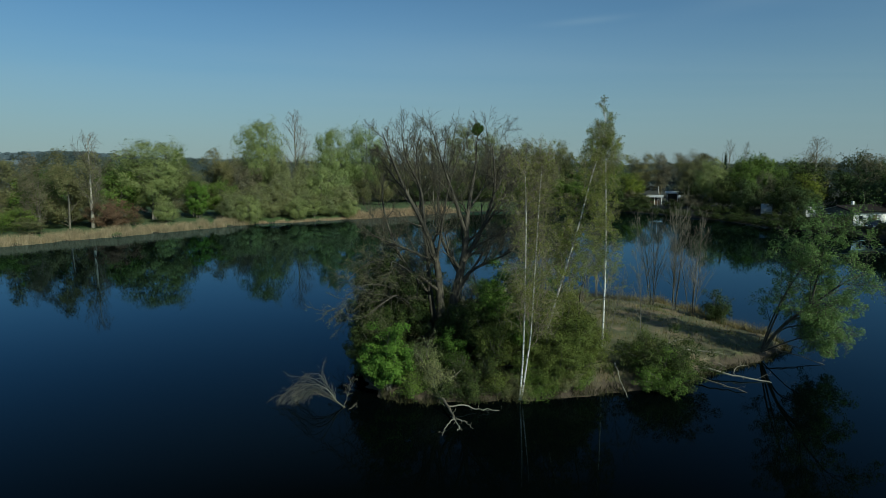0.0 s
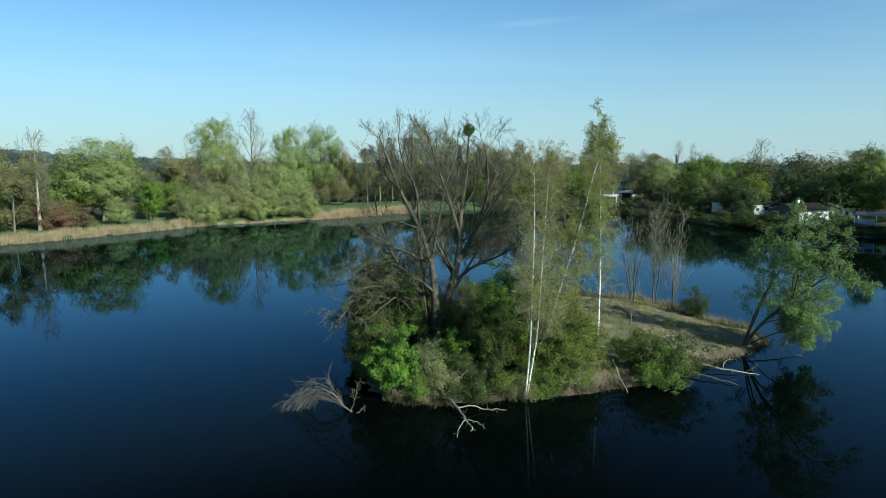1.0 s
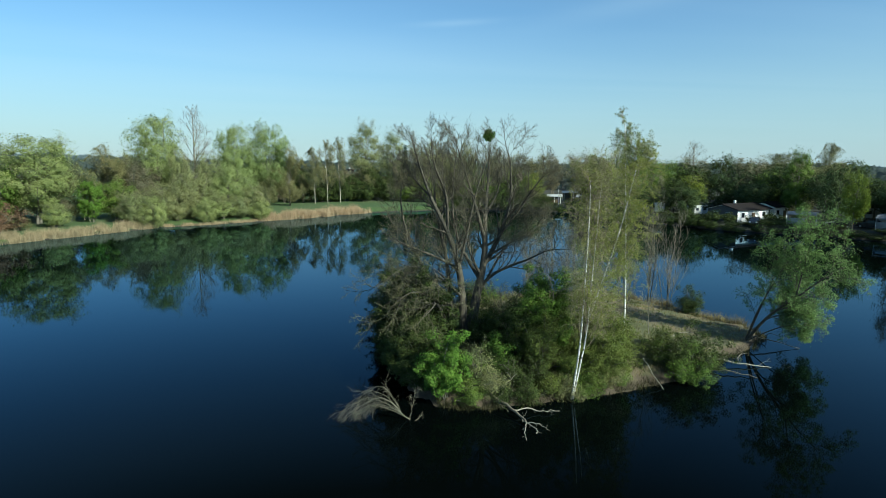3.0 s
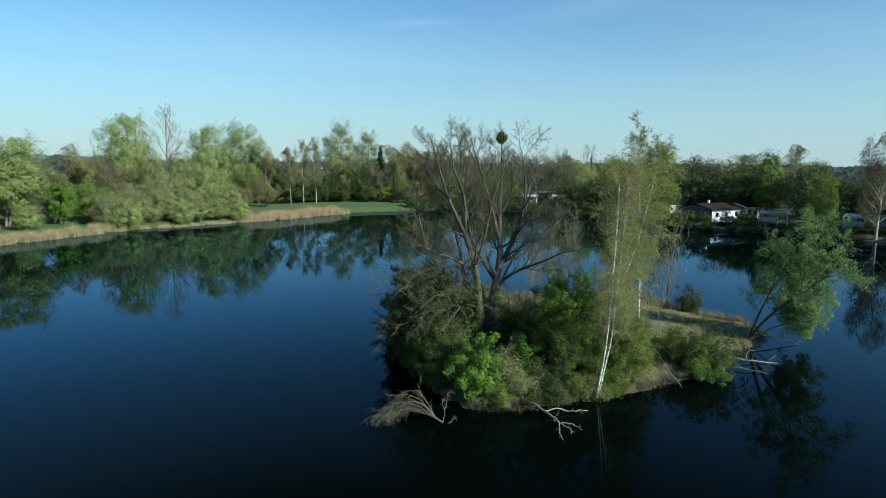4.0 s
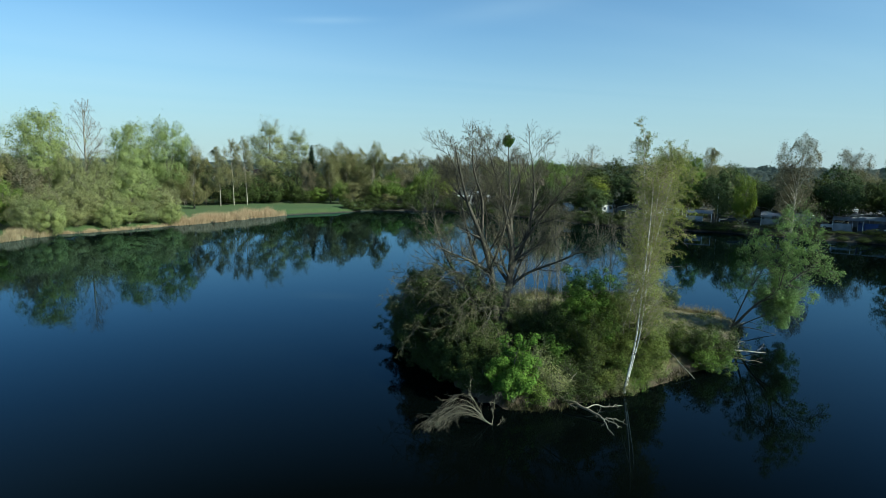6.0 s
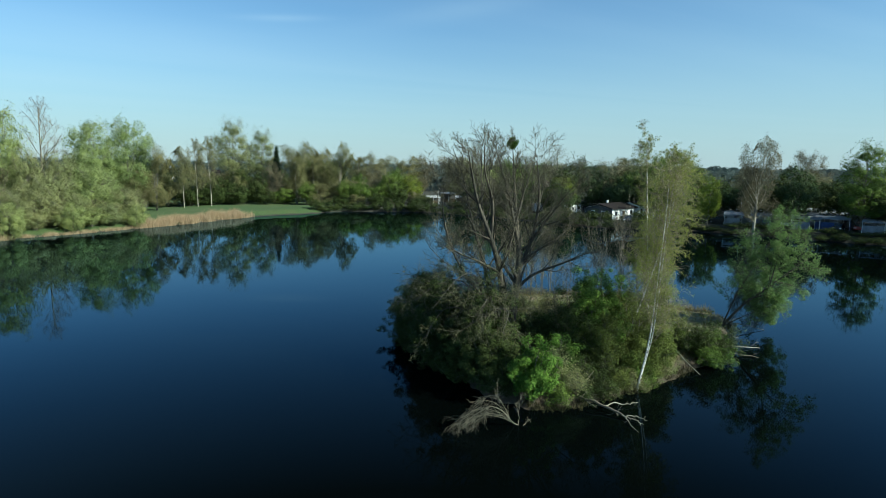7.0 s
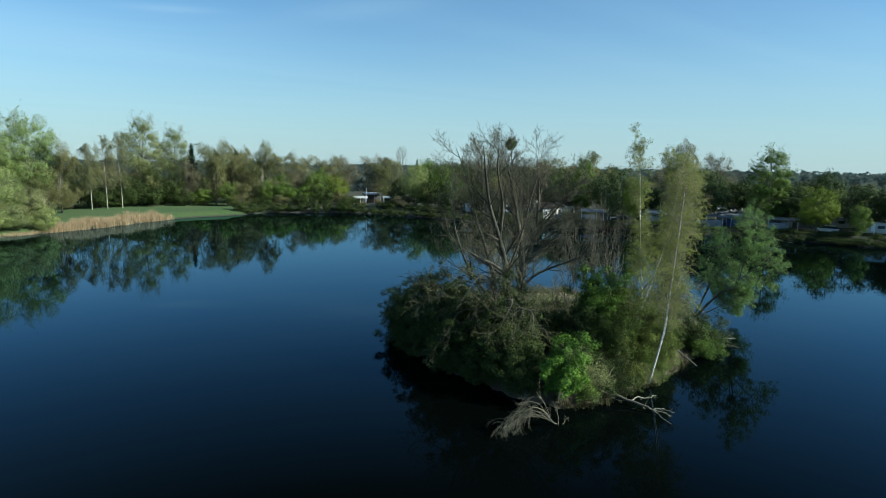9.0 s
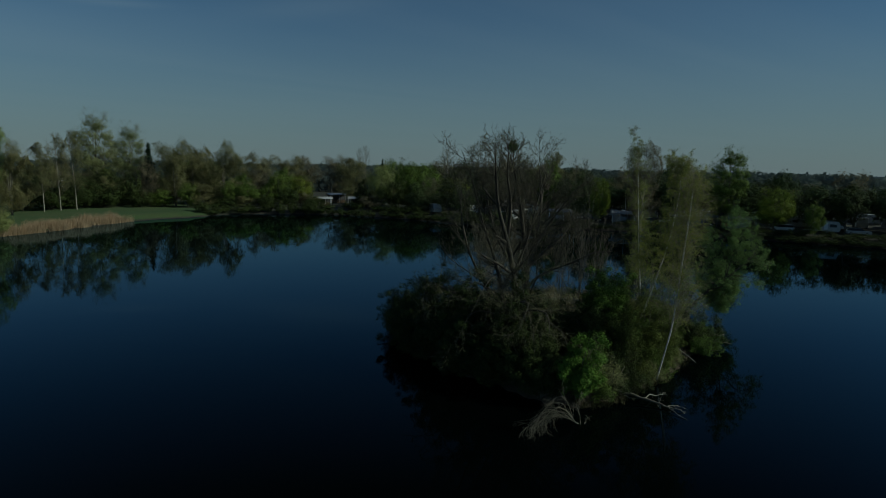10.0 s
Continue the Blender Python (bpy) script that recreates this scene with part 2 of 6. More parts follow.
def ground_mat(name, grass, soil, dry, soil_z, scale=0.35, worn_shade_x=None):
    """Grass with dry patches, bare soil towards the waterline."""
    m, n, l, b = mat(name)
    p = n.new("ShaderNodeNewGeometry").outputs["Position"]
    f, c = noise_ramp(n, l, p, 2.5, [(0.3, tuple(v * 0.7 for v in grass)), (0.7, tuple(v * 1.25 for v in grass))], 6, 0.7)
    f2, k = noise_ramp(n, l, p, scale, [(0.45, (0, 0, 0)), (0.62, (1, 1, 1))], 5, 0.65)
    c = mixed(n, l, k, c, dry)
    fs, cs = noise_ramp(n, l, p, 4.0, [(0.3, tuple(v * 0.6 for v in soil)), (0.7, tuple(v * 1.4 for v in soil))], 6, 0.7)
    s = n.new("ShaderNodeSeparateXYZ")
    l.new(p, s.inputs[0])
    # worn dirt towards the east, darkened to carry the trees' shade as well
    if worn_shade_x:
        wr = n.new("ShaderNodeMapRange")
        wr.inputs[1].default_value, wr.inputs[2].default_value, wr.inputs[4].default_value = worn_shade_x, worn_shade_x + 12, 0.88
        l.new(s.outputs[0], wr.inputs[0])
        c = mixed(n, l, wr.outputs[0], c, cs)
    if worn_shade_x:
        # far off, haze is painted into the ground: fields fade to bluish woodland
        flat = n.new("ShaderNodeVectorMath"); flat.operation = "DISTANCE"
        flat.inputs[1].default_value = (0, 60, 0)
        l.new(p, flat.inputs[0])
        haze_mix = n.new("ShaderNodeMapRange")
        haze_mix.inputs[1].default_value, haze_mix.inputs[2].default_value = 260, 420
        l.new(flat.outputs["Value"], haze_mix.inputs[0])
        c = mixed(n, l, haze_mix.outputs[0], c, (0.13, 0.165, 0.17))
    add = n.new("ShaderNodeMath"); add.operation = "MULTIPLY_ADD"; add.inputs[1].default_value = 0.9
    l.new(f, add.inputs[0]); l.new(s.outputs[2], add.inputs[2])
    r = n.new("ShaderNodeMapRange")
    r.inputs[1].default_value, r.inputs[2].default_value = soil_z, soil_z + 0.35
    l.new(add.outputs[0], r.inputs[0])
    l.new(mixed(n, l, r.outputs[0], cs, c), b.inputs["Base Color"])
    b.inputs["Roughness"].default_value = 0.95
    bumped(n, l, b, f, 0.8, 0.06)
    return m


WATER = water_mat()
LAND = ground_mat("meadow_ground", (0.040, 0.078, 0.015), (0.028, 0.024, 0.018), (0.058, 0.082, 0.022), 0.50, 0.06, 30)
ISLAND = ground_mat("island_ground", (0.075, 0.08, 0.03), (0.06, 0.045, 0.028), (0.16, 0.122, 0.07), 0.75, 0.5)
WALL_WHITE = plain("white_plaster", (0.74, 0.73, 0.69), (0.84, 0.83, 0.80), 1.5, 0.85)
WALL_GREY_AND_SHADE = plain("grey_boards_and_gable_shade", (0.05, 0.05, 0.052), (0.09, 0.09, 0.09), 2.0, 0.8, stretch=(6, 6, 0.5))
ROOF_BROWN = plain("brown_roof", (0.012, 0.010, 0.009), (0.026, 0.021, 0.019), 3.0, 0.8)
ROOF_BROWN.node_tree.nodes["Principled BSDF"].inputs["Specular IOR Level"].default_value = 0.1
ROOF_GREY = plain("grey_roof_sheet", (0.20, 0.215, 0.23), (0.36, 0.38, 0.40), 1.2, 0.5)
ROOF_WHITE = plain("white_canvas", (0.66, 0.67, 0.68), (0.82, 0.82, 0.81), 0.9, 0.7)
PAINT_WHITE = plain("white_panel", (0.70, 0.70, 0.69), (0.80, 0.80, 0.78), 1.0, 0.35)
# cream dulled so that the tree shade over the caravans is in the colour
PAINT_CREAM = plain("shade_dulled_cream_panel", (0.34, 0.345, 0.335), (0.48, 0.48, 0.46), 1.0, 0.4)
ROOF_SLATE = plain("slate_grey_canvas", (0.13, 0.14, 0.15), (0.24, 0.25, 0.27), 1.2, 0.7)
PAINT_SILVER = plain("silver_paint", (0.36, 0.37, 0.38), (0.46, 0.47, 0.48), 1.0, 0.3, 0.6)
PAINT_BLACK = plain("black_paint", (0.012, 0.012, 0.014), (0.03, 0.03, 0.033), 1.0, 0.25)
PAINT_BLUE = plain("blue_canvas", (0.025, 0.05, 0.15), (0.045, 0.08, 0.21), 1.4, 0.7)
PAINT_RED = plain("red_paint", (0.28, 0.03, 0.025), (0.36, 0.05, 0.035), 1.0, 0.35)
CANVAS_GREY = plain("grey_canvas", (0.17, 0.18, 0.20), (0.28, 0.29, 0.31), 1.2, 0.8)
RUBBER = plain("black_rubber", (0.012, 0.012, 0.012), (0.03, 0.03, 0.03), 8, 0.85)
GLASS_DARK = plain("dark_window_glass", (0.015, 0.02, 0.025), (0.03, 0.04, 0.05), 2, 0.06)
POLE_METAL = plain("grey_metal", (0.30, 0.31, 0.32), (0.42, 0.43, 0.44), 5, 0.4, 0.7)
WOOD_BROWN = plain("brown_timber", (0.09, 0.06, 0.035), (0.18, 0.12, 0.07), 3, 0.75, stretch=(5, 5, 0.6))


# ---- mesh building ----
def mesh_of(name, verts, faces, material, smooth=False):
    """A mesh from arrays of corners and of four-cornered faces."""
    verts, faces = np.asarray(verts, np.float32), np.asarray(faces, np.int32)
    me = bpy.data.meshes.new(name)
    me.vertices.add(len(verts)); me.vertices.foreach_set("co", verts.ravel())
    me.loops.add(faces.size); me.loops.foreach_set("vertex_index", faces.ravel())
    me.polygons.add(len(faces))
    me.polygons.foreach_set("loop_start", np.arange(0, faces.size, faces.shape[1], dtype=np.int32))
    if smooth:
        me.polygons.foreach_set("use_smooth", np.ones(len(faces), bool))
    me.materials.append(material)
    me.update(calc_edges=True)
    me.validate()
    return me


def thing(name, m, label, category, group="", kind=""):
    ob = new(name)
    ob.empty_display_size = 0.2
    ob.matrix_basis = m
    return tagged(ob, label, category, group, kind)


def attach(name, me, parent, label=""):
    ob = new(name, me)
    ob.parent = parent
    if label:
        ob["label"] = label
    return ob


def part(name, bm, material, parent, label="", smooth=False):
    me = bpy.data.meshes.new(name)
    bm.to_mesh(me)
    bm.free()
    me.materials.append(material)
    if smooth:
        for p in me.polygons:
            p.use_smooth = True
    return attach(name, me, parent, label)


def join(*pairs):
    vs, fs, n = [], [], 0
    for v, f in pairs:
        if len(v):
            vs.append(v); fs.append(f + n); n += len(v)
    return np.concatenate(vs), np.concatenate(fs)


def unit(v):
    v = np.asarray(v, float)
    return v / (np.linalg.norm(v, axis=-1, keepdims=True) + 1e-9)


def smooth_path(points, n):
    """A Catmull-Rom curve through the points, in n steps."""
    p = np.asarray(points, float)
    q = np.vstack([2 * p[0] - p[1], p, 2 * p[-1] - p[-2]])
    out = []
    for s in np.linspace(0, len(p) - 1 - 1e-6, n + 1):
        i = int(s); t = s - i
        a, b, c, d = q[i:i + 4]
        out.append(0.5 * (2 * b + (c - a) * t + (2 * a - 5 * b + 4 * c - d) * t * t + (3 * b - a - 3 * c + d) * t ** 3))
    return np.array(out)


def limb(rng, p, d, length, r0, r1, n, wob, up):
    """One branch: points and radii."""
    d, pts = unit(d), [np.asarray(p, float)]
    for i in range(n):
        d = unit(d + rng.normal(0, wob, 3) + np.array((0, 0, up / n)))
        pts.append(pts[-1] + d * length / n)
    return np.array(pts), np.linspace(r0, r1, n + 1)


def offshoots(rng, parents, per, span, ang, lf, rf, n, wob, up, taper=0.5, rmin=0.006, flat=0.0):
    """Branches that spring from the parents, at fractions of their length within span."""
    out = []
    for pts, rad in parents:
        seg = np.linalg.norm(np.diff(pts, axis=0), axis=1)
        length = seg.sum()
        k = per if isinstance(per, int) else max(1, int(rng.poisson(length * per)))
        turn = rng.uniform(0, 6.28)
        for j in range(k):
            f = span[0] + (span[1] - span[0]) * (j + rng.uniform(0, 1)) / k
            x = f * (len(pts) - 1); i = min(int(x), len(pts) - 2); t = x - i
            p, r = pts[i] * (1 - t) + pts[i + 1] * t, rad[i] * (1 - t) + rad[i + 1] * t
            d = unit(pts[i + 1] - pts[i])
            u = unit(np.cross(d, (0.31, 0.2, 0.93) if abs(d[2]) < 0.9 else (1, 0, 0)))
            v = np.cross(d, u)
            turn += 2.4 + rng.normal(0, 0.5)
            side = unit((math.cos(turn) * u + math.sin(turn) * v) * np.array((1, 1, 1 - flat)))
            a = radians(rng.normal(ang, ang * 0.18))
            out.append(limb(rng, p, math.cos(a) * d + math.sin(a) * side, length * lf * (1 - taper * f) * rng.uniform(0.65, 1.25),
                            max(r * rf, rmin), rmin * 0.7, n, wob, up))
    return out


def tubes(branches, sides=None):
    """The skins of the branches, thick ones rounder."""
    groups = {}
    for pts, rad in branches:
        s = sides or (9 if rad[0] > 0.12 else 6 if rad[0] > 0.05 else 4 if rad[0] > 0.02 else 3)
        groups.setdefault((len(pts), s), []).append((pts, rad))
    made = []
    for (n, s), items in groups.items():
        p, r = np.array([i[0] for i in items]), np.array([i[1] for i in items])
        t = unit(np.gradient(p, axis=1))
        ref = np.where(np.abs(t[..., 2:3]) < 0.9, np.array((0, 0, 1.0)), np.array((1.0, 0, 0)))
        ref = np.broadcast_to(ref[:, :1], t.shape)
        u = unit(np.cross(t, ref)); v = np.cross(t, u)
        a = np.arange(s) * 2 * math.pi / s
        ring = p[:, :, None] + r[:, :, None, None] * (np.cos(a)[None, None, :, None] * u[:, :, None] + np.sin(a)[None, None, :, None] * v[:, :, None])
        b = np.arange(len(items))[:, None, None] * n * s
        i = np.arange(n - 1)[None, :, None] * s
        j, k = np.arange(s)[None, None, :], (np.arange(s) + 1)[None, None, :] % s
        f = np.stack([b + i + j, b + i + k, b + i + s + k, b + i + s + j], -1).reshape(-1, 4)
        made.append((ring.reshape(-1, 3), f))
    return join(*made)


def blades(rng, centers, length, width, droop=0.0, face=0.0, corners=4, outward=None):
    """A leaf (a small rhomb) at each centre, turned at random; droop hangs them, face turns them outwards from the crown's middle."""
    n = len(centers)
    d = rng.normal(0, 1, (n, 3))
    d[:, 2] -= droop
    d = unit(d)
    if outward is not None:
        nor = unit(outward + rng.normal(0, 0.28, (n, 3)))
        d = unit(d - (d * nor).sum(1, keepdims=True) * nor)
        w = np.cross(nor, d)
    elif face:
        mid = np.array((*np.median(centers[:, :2], 0), np.percentile(centers[:, 2], 35)))
        out = unit((centers - mid) / (centers.std(0) + 1e-6)) + np.array((0, 0, 0.35))
        nor = unit(out * face + rng.normal(0, 0.6, (n, 3)))
        d = unit(d - (d * nor).sum(1, keepdims=True) * nor)
        w = np.cross(nor, d)
    else:
        w = unit(np.cross(d, rng.normal(0, 1, (n, 3))))
    l_, w_ = length * rng.uniform(0.6, 1.4, (n, 1)) / 2, width * rng.uniform(0.6, 1.4, (n, 1)) / 2
    c = np.asarray(centers)
    if corners == 3:
        v = np.stack([c - d * l_ - w * w_, c - d * l_ * 0.7 + w * w_, c + d * l_], 1).reshape(-1, 3)
        return v, np.arange(3 * n).reshape(-1, 3)
    v = np.stack([c - d * l_, c - w * w_ + d * l_ * 0.15, c + d * l_, c + w * w_ + d * l_ * 0.15], 1).reshape(-1, 3)
    return v, np.arange(4 * n).reshape(-1, 4)


def along(rng, branches, step, spread, span=(0.25, 1.0)):
    """Points scattered round the branches, one each step metres."""
    out = []
    for pts, rad in branches:
        length = np.linalg.norm(np.diff(pts, axis=0), axis=1).sum()
        k = max(1, int(rng.poisson(length / step)))
        x = rng.uniform(span[0], span[1], k) * (len(pts) - 1)
        i = np.minimum(x.astype(int), len(pts) - 2)
        t = (x - i)[:, None]
        out.append(pts[i] * (1 - t) + pts[i + 1] * t)
    c = np.concatenate(out)
    return c + rng.normal(0, spread, c.shape)


def scatter(rng, branches, n, spread, span=(0.1, 1.0)):
    """n points round the branches, more of them on the longer ones."""
    ls = np.array([np.linalg.norm(p[-1] - p[0]) + 0.05 for p, _ in branches])
    pick = rng.choice(len(branches), n, p=ls / ls.sum())
    f = rng.uniform(span[0], span[1], n)
    out = np.empty((n, 3))
    for k, (i, x) in enumerate(zip(pick, f)):
        p = branches[i][0]
        x *= len(p) - 1; j = min(int(x), len(p) - 2)
        out[k] = p[j] + (p[j + 1] - p[j]) * (x - j)
    return out + rng.normal(0, spread, (n, 3))


def lobes(rng, centres, radii, n, flat=0.8):
    """n leaf points in the shells of small leafy lobes round the centres, and the way each faces."""
    r = np.asarray(radii)
    pick = rng.choice(len(centres), n, p=r ** 2 / (r ** 2).sum())
    d = unit(rng.normal(0, 1, (n, 3)))
    u = 0.62 + 0.42 * rng.uniform(0, 1, (n, 1)) ** 0.7
    return centres[pick] + d * u * r[pick, None] * np.array((1, 1, flat)), d + np.array((0, 0, 0.35))


def tree(name, m, wood, twigs, leaves, bark, twig_bark, leaf, label, category="tree", group=""):
    """A tree: trunk with its limbs, twigs, crown of leaves."""
    ob = thing(name, m, label, category, group)
    attach("trunk", mesh_of("trunk", *tubes(wood), bark, True), ob)
    crown = [tubes(twigs, 3)] if twigs else []
    if twigs:
        attach("branchwork", mesh_of("branchwork", *crown[0], twig_bark), ob)["kind"] = "stuff"
    if leaves is not None:
        attach("crown", mesh_of("crown", *leaves, leaf), ob)
    return ob


def box(bm, size, at, bevel=0.0, rot=0.0):
    g = bmesh.ops.create_cube(bm, size=1, matrix=Matrix.Translation(at) @ Matrix.Rotation(rot, 4, "Z") @ Matrix.Diagonal((*size, 1)))
    if bevel:
        es = list({e for v in g["verts"] for e in v.link_edges})
        bmesh.ops.bevel(bm, geom=es, offset=bevel, segments=2, affect="EDGES", profile=0.6)
    return bm


def boxed(size, at, bevel=0.0, rot=0.0):
    return box(bmesh.new(), size, at, bevel, rot)


# ---- lake, land, island ----
LAKE = [(-66, 104), (-60, 111), (-53.8, 117.2), (-47, 125), (-39.5, 133.5), (-34.3, 140), (-26, 143), (-15.3, 149), (-3, 156.5), (10, 167),
        (19, 169.6), (27.5, 170.6), (37, 175.5), (51, 168.5), (60, 163), (66, 146), (70, 126), (74, 110), (84, 101), (92, 84), (97, 70),
        (103, 48), (108, 20), (104, -20), (80, -52), (30, -66), (-30, -62), (-80, -40), (-112, 0), (-112, 45), (-92, 82)]
ISLE = [(-4.3, 41.4), (-3.4, 40.0), (-1.5, 38.8), (1.5, 38.8), (4, 39), (7, 39.3), (11, 40), (13.5, 40.6), (16.5, 42.5), (20.5, 44.3), (23.6, 46.6),
        (24, 48.5), (22.6, 51.5), (22, 56), (20.4, 59.6), (16.5, 61.6), (12, 62.6), (5, 62), (-0.4, 60), (-3.0, 56), (-4.2, 50), (-4.3, 44.5)]


def shore_distance(x, y, outline):
    """Metres from an outline, less than nothing inside it."""
    p = np.array(outline, float)
    q = np.roll(p, -1, 0)
    d, inside = np.full(x.shape, 1e9), np.zeros(x.shape, bool)
    for (ax, ay), (bx, by) in zip(p, q):
        ex, ey = bx - ax, by - ay
        t = np.clip(((x - ax) * ex + (y - ay) * ey) / (ex * ex + ey * ey), 0, 1)
        d = np.minimum(d, np.hypot(x - ax - t * ex, y - ay - t * ey))
        inside ^= ((ay > y) != (by > y)) & (x < ex * (y - ay) / (ey + 1e-12) + ax)
    return np.where(inside, -d, d)


def step01(x):
    x = np.clip(x, 0, 1)
    return x * x * (3 - 2 * x)


def ripple(x, y, s, seed):
    """Smooth uneven ground, about -1 to 1."""
    r = np.random.default_rng(seed)
    z = 0
    for k in range(7):
        a, w, ph = r.uniform(0, 6.28), r.uniform(0.6, 2.2) / s, r.uniform(0, 6.28)
        z = z + np.sin((x * math.cos(a) + y * math.sin(a)) * w * 6.28 + ph) / 3.5
    return z


def grid_mesh(name, xs, ys, height, material):
    gx, gy = np.meshgrid(xs, ys)
    v = np.stack([gx, gy, height(gx, gy)], -1).reshape(-1, 3)
    nx = len(xs)
    i, j = np.meshgrid(np.arange(nx - 1), np.arange(len(ys) - 1))
    a = (j * nx + i).ravel()
    return new(name, mesh_of(name, v, np.stack([a, a + 1, a + nx + 1, a + nx], 1), material, True))


def land_height(x, y):
    d = shore_distance(x + ripple(x, y, 9, 3) * 0.8, y + ripple(x, y, 7, 4) * 0.8, LAKE)
    z = np.where(d > 0, step01(d / 4.0) * 1.1 + np.minimum(d, 60) * 0.008, -step01(-d / 6) * 2.5)
    z += step01(d / 10) * ripple(x, y, 30, 5) * 0.15
    r = np.hypot(x, y - 60)
    az = np.arctan2(x, y - 60)                         # clockwise from +y
    left = step01((radians(8) - az) / radians(40))
    z += step01((r - 450) / 900) * (2 + 22 * left + (1 + 4 * left) * np.sin(az * 9) + 3 * left * np.sin(az * 23 + 1)) * np.where(np.abs(az) < 2.2, 1, 0.5)
    return z


far = np.geomspace(12, 3700, 26)
xs = np.concatenate([-130 - far[::-1], np.arange(-130, 131, 2.0), 130 + far])
ys = np.concatenate([-80 - far[::-1], np.arange(-80, 201, 2.0), 200 + far])
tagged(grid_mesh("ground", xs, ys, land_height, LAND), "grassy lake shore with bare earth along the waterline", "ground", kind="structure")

w = new("water", mesh_of("water", [(-135, -85, 0), (130, -85, 0), (130, 190, 0), (-135, 190, 0)], [(0, 1, 2, 3)], WATER))
tagged(w, "still dark blue lake water mirroring the trees", "water", kind="structure")


def isle_height(x, y):
    d = -shore_distance(x + ripple(x, y, 3, 8) * 0.25, y + ripple(x, y, 3.5, 9) * 0.25, ISLE)
    hump = 0.75 * np.exp(-((x - 6) ** 2 / 80 + (y - 50) ** 2 / 60)) - 0.35 * step01((x - 15) / 8)
    return np.where(d > 0, 0.55 * step01(d / 0.7) + (0.5 + hump) * step01(d / 5) + 0.07 * ripple(x, y, 2.0, 11) * step01(d), -step01(-d / 2.5) * 1.6)


isle = grid_mesh("island", np.arange(-9, 27.1, 0.3), np.arange(36, 65.6, 0.3), isle_height, ISLAND)
tagged(isle, "small wooded island with grassy slope and earth bank", "island", kind="structure")


def on_isle(x, y):
    return float(isle_height(np.array([x]), np.array([y]))[0])


def on_land(x, y):
    return float(land_height(np.array([float(x)]), np.array([float(y)]))[0])


# ---- island trees ----
def world_tree(name, base, wood, twigs, leaves, bark, twig_bark, leaf, label, category="tree", group="", tall=1.0):
    """A tree whose branches are given in the world's metres, on an Empty at its base."""
    b, k = np.asarray(base, float), np.array((1, 1, tall))
    shift = lambda br: [((p - b) * k, r) for p, r in br]
    if leaves is not None:
        leaves = ((leaves[0] - b) * k, leaves[1])
    return tree(name, pose(*base), shift(wood), shift(twigs), leaves, bark, twig_bark, leaf, label, category, group)


def stem(points, r0, r1, n=14, power=1.0):
    p = smooth_path(points, n)
    return p, r0 + (r1 - r0) * np.linspace(0, 1, n + 1) ** power


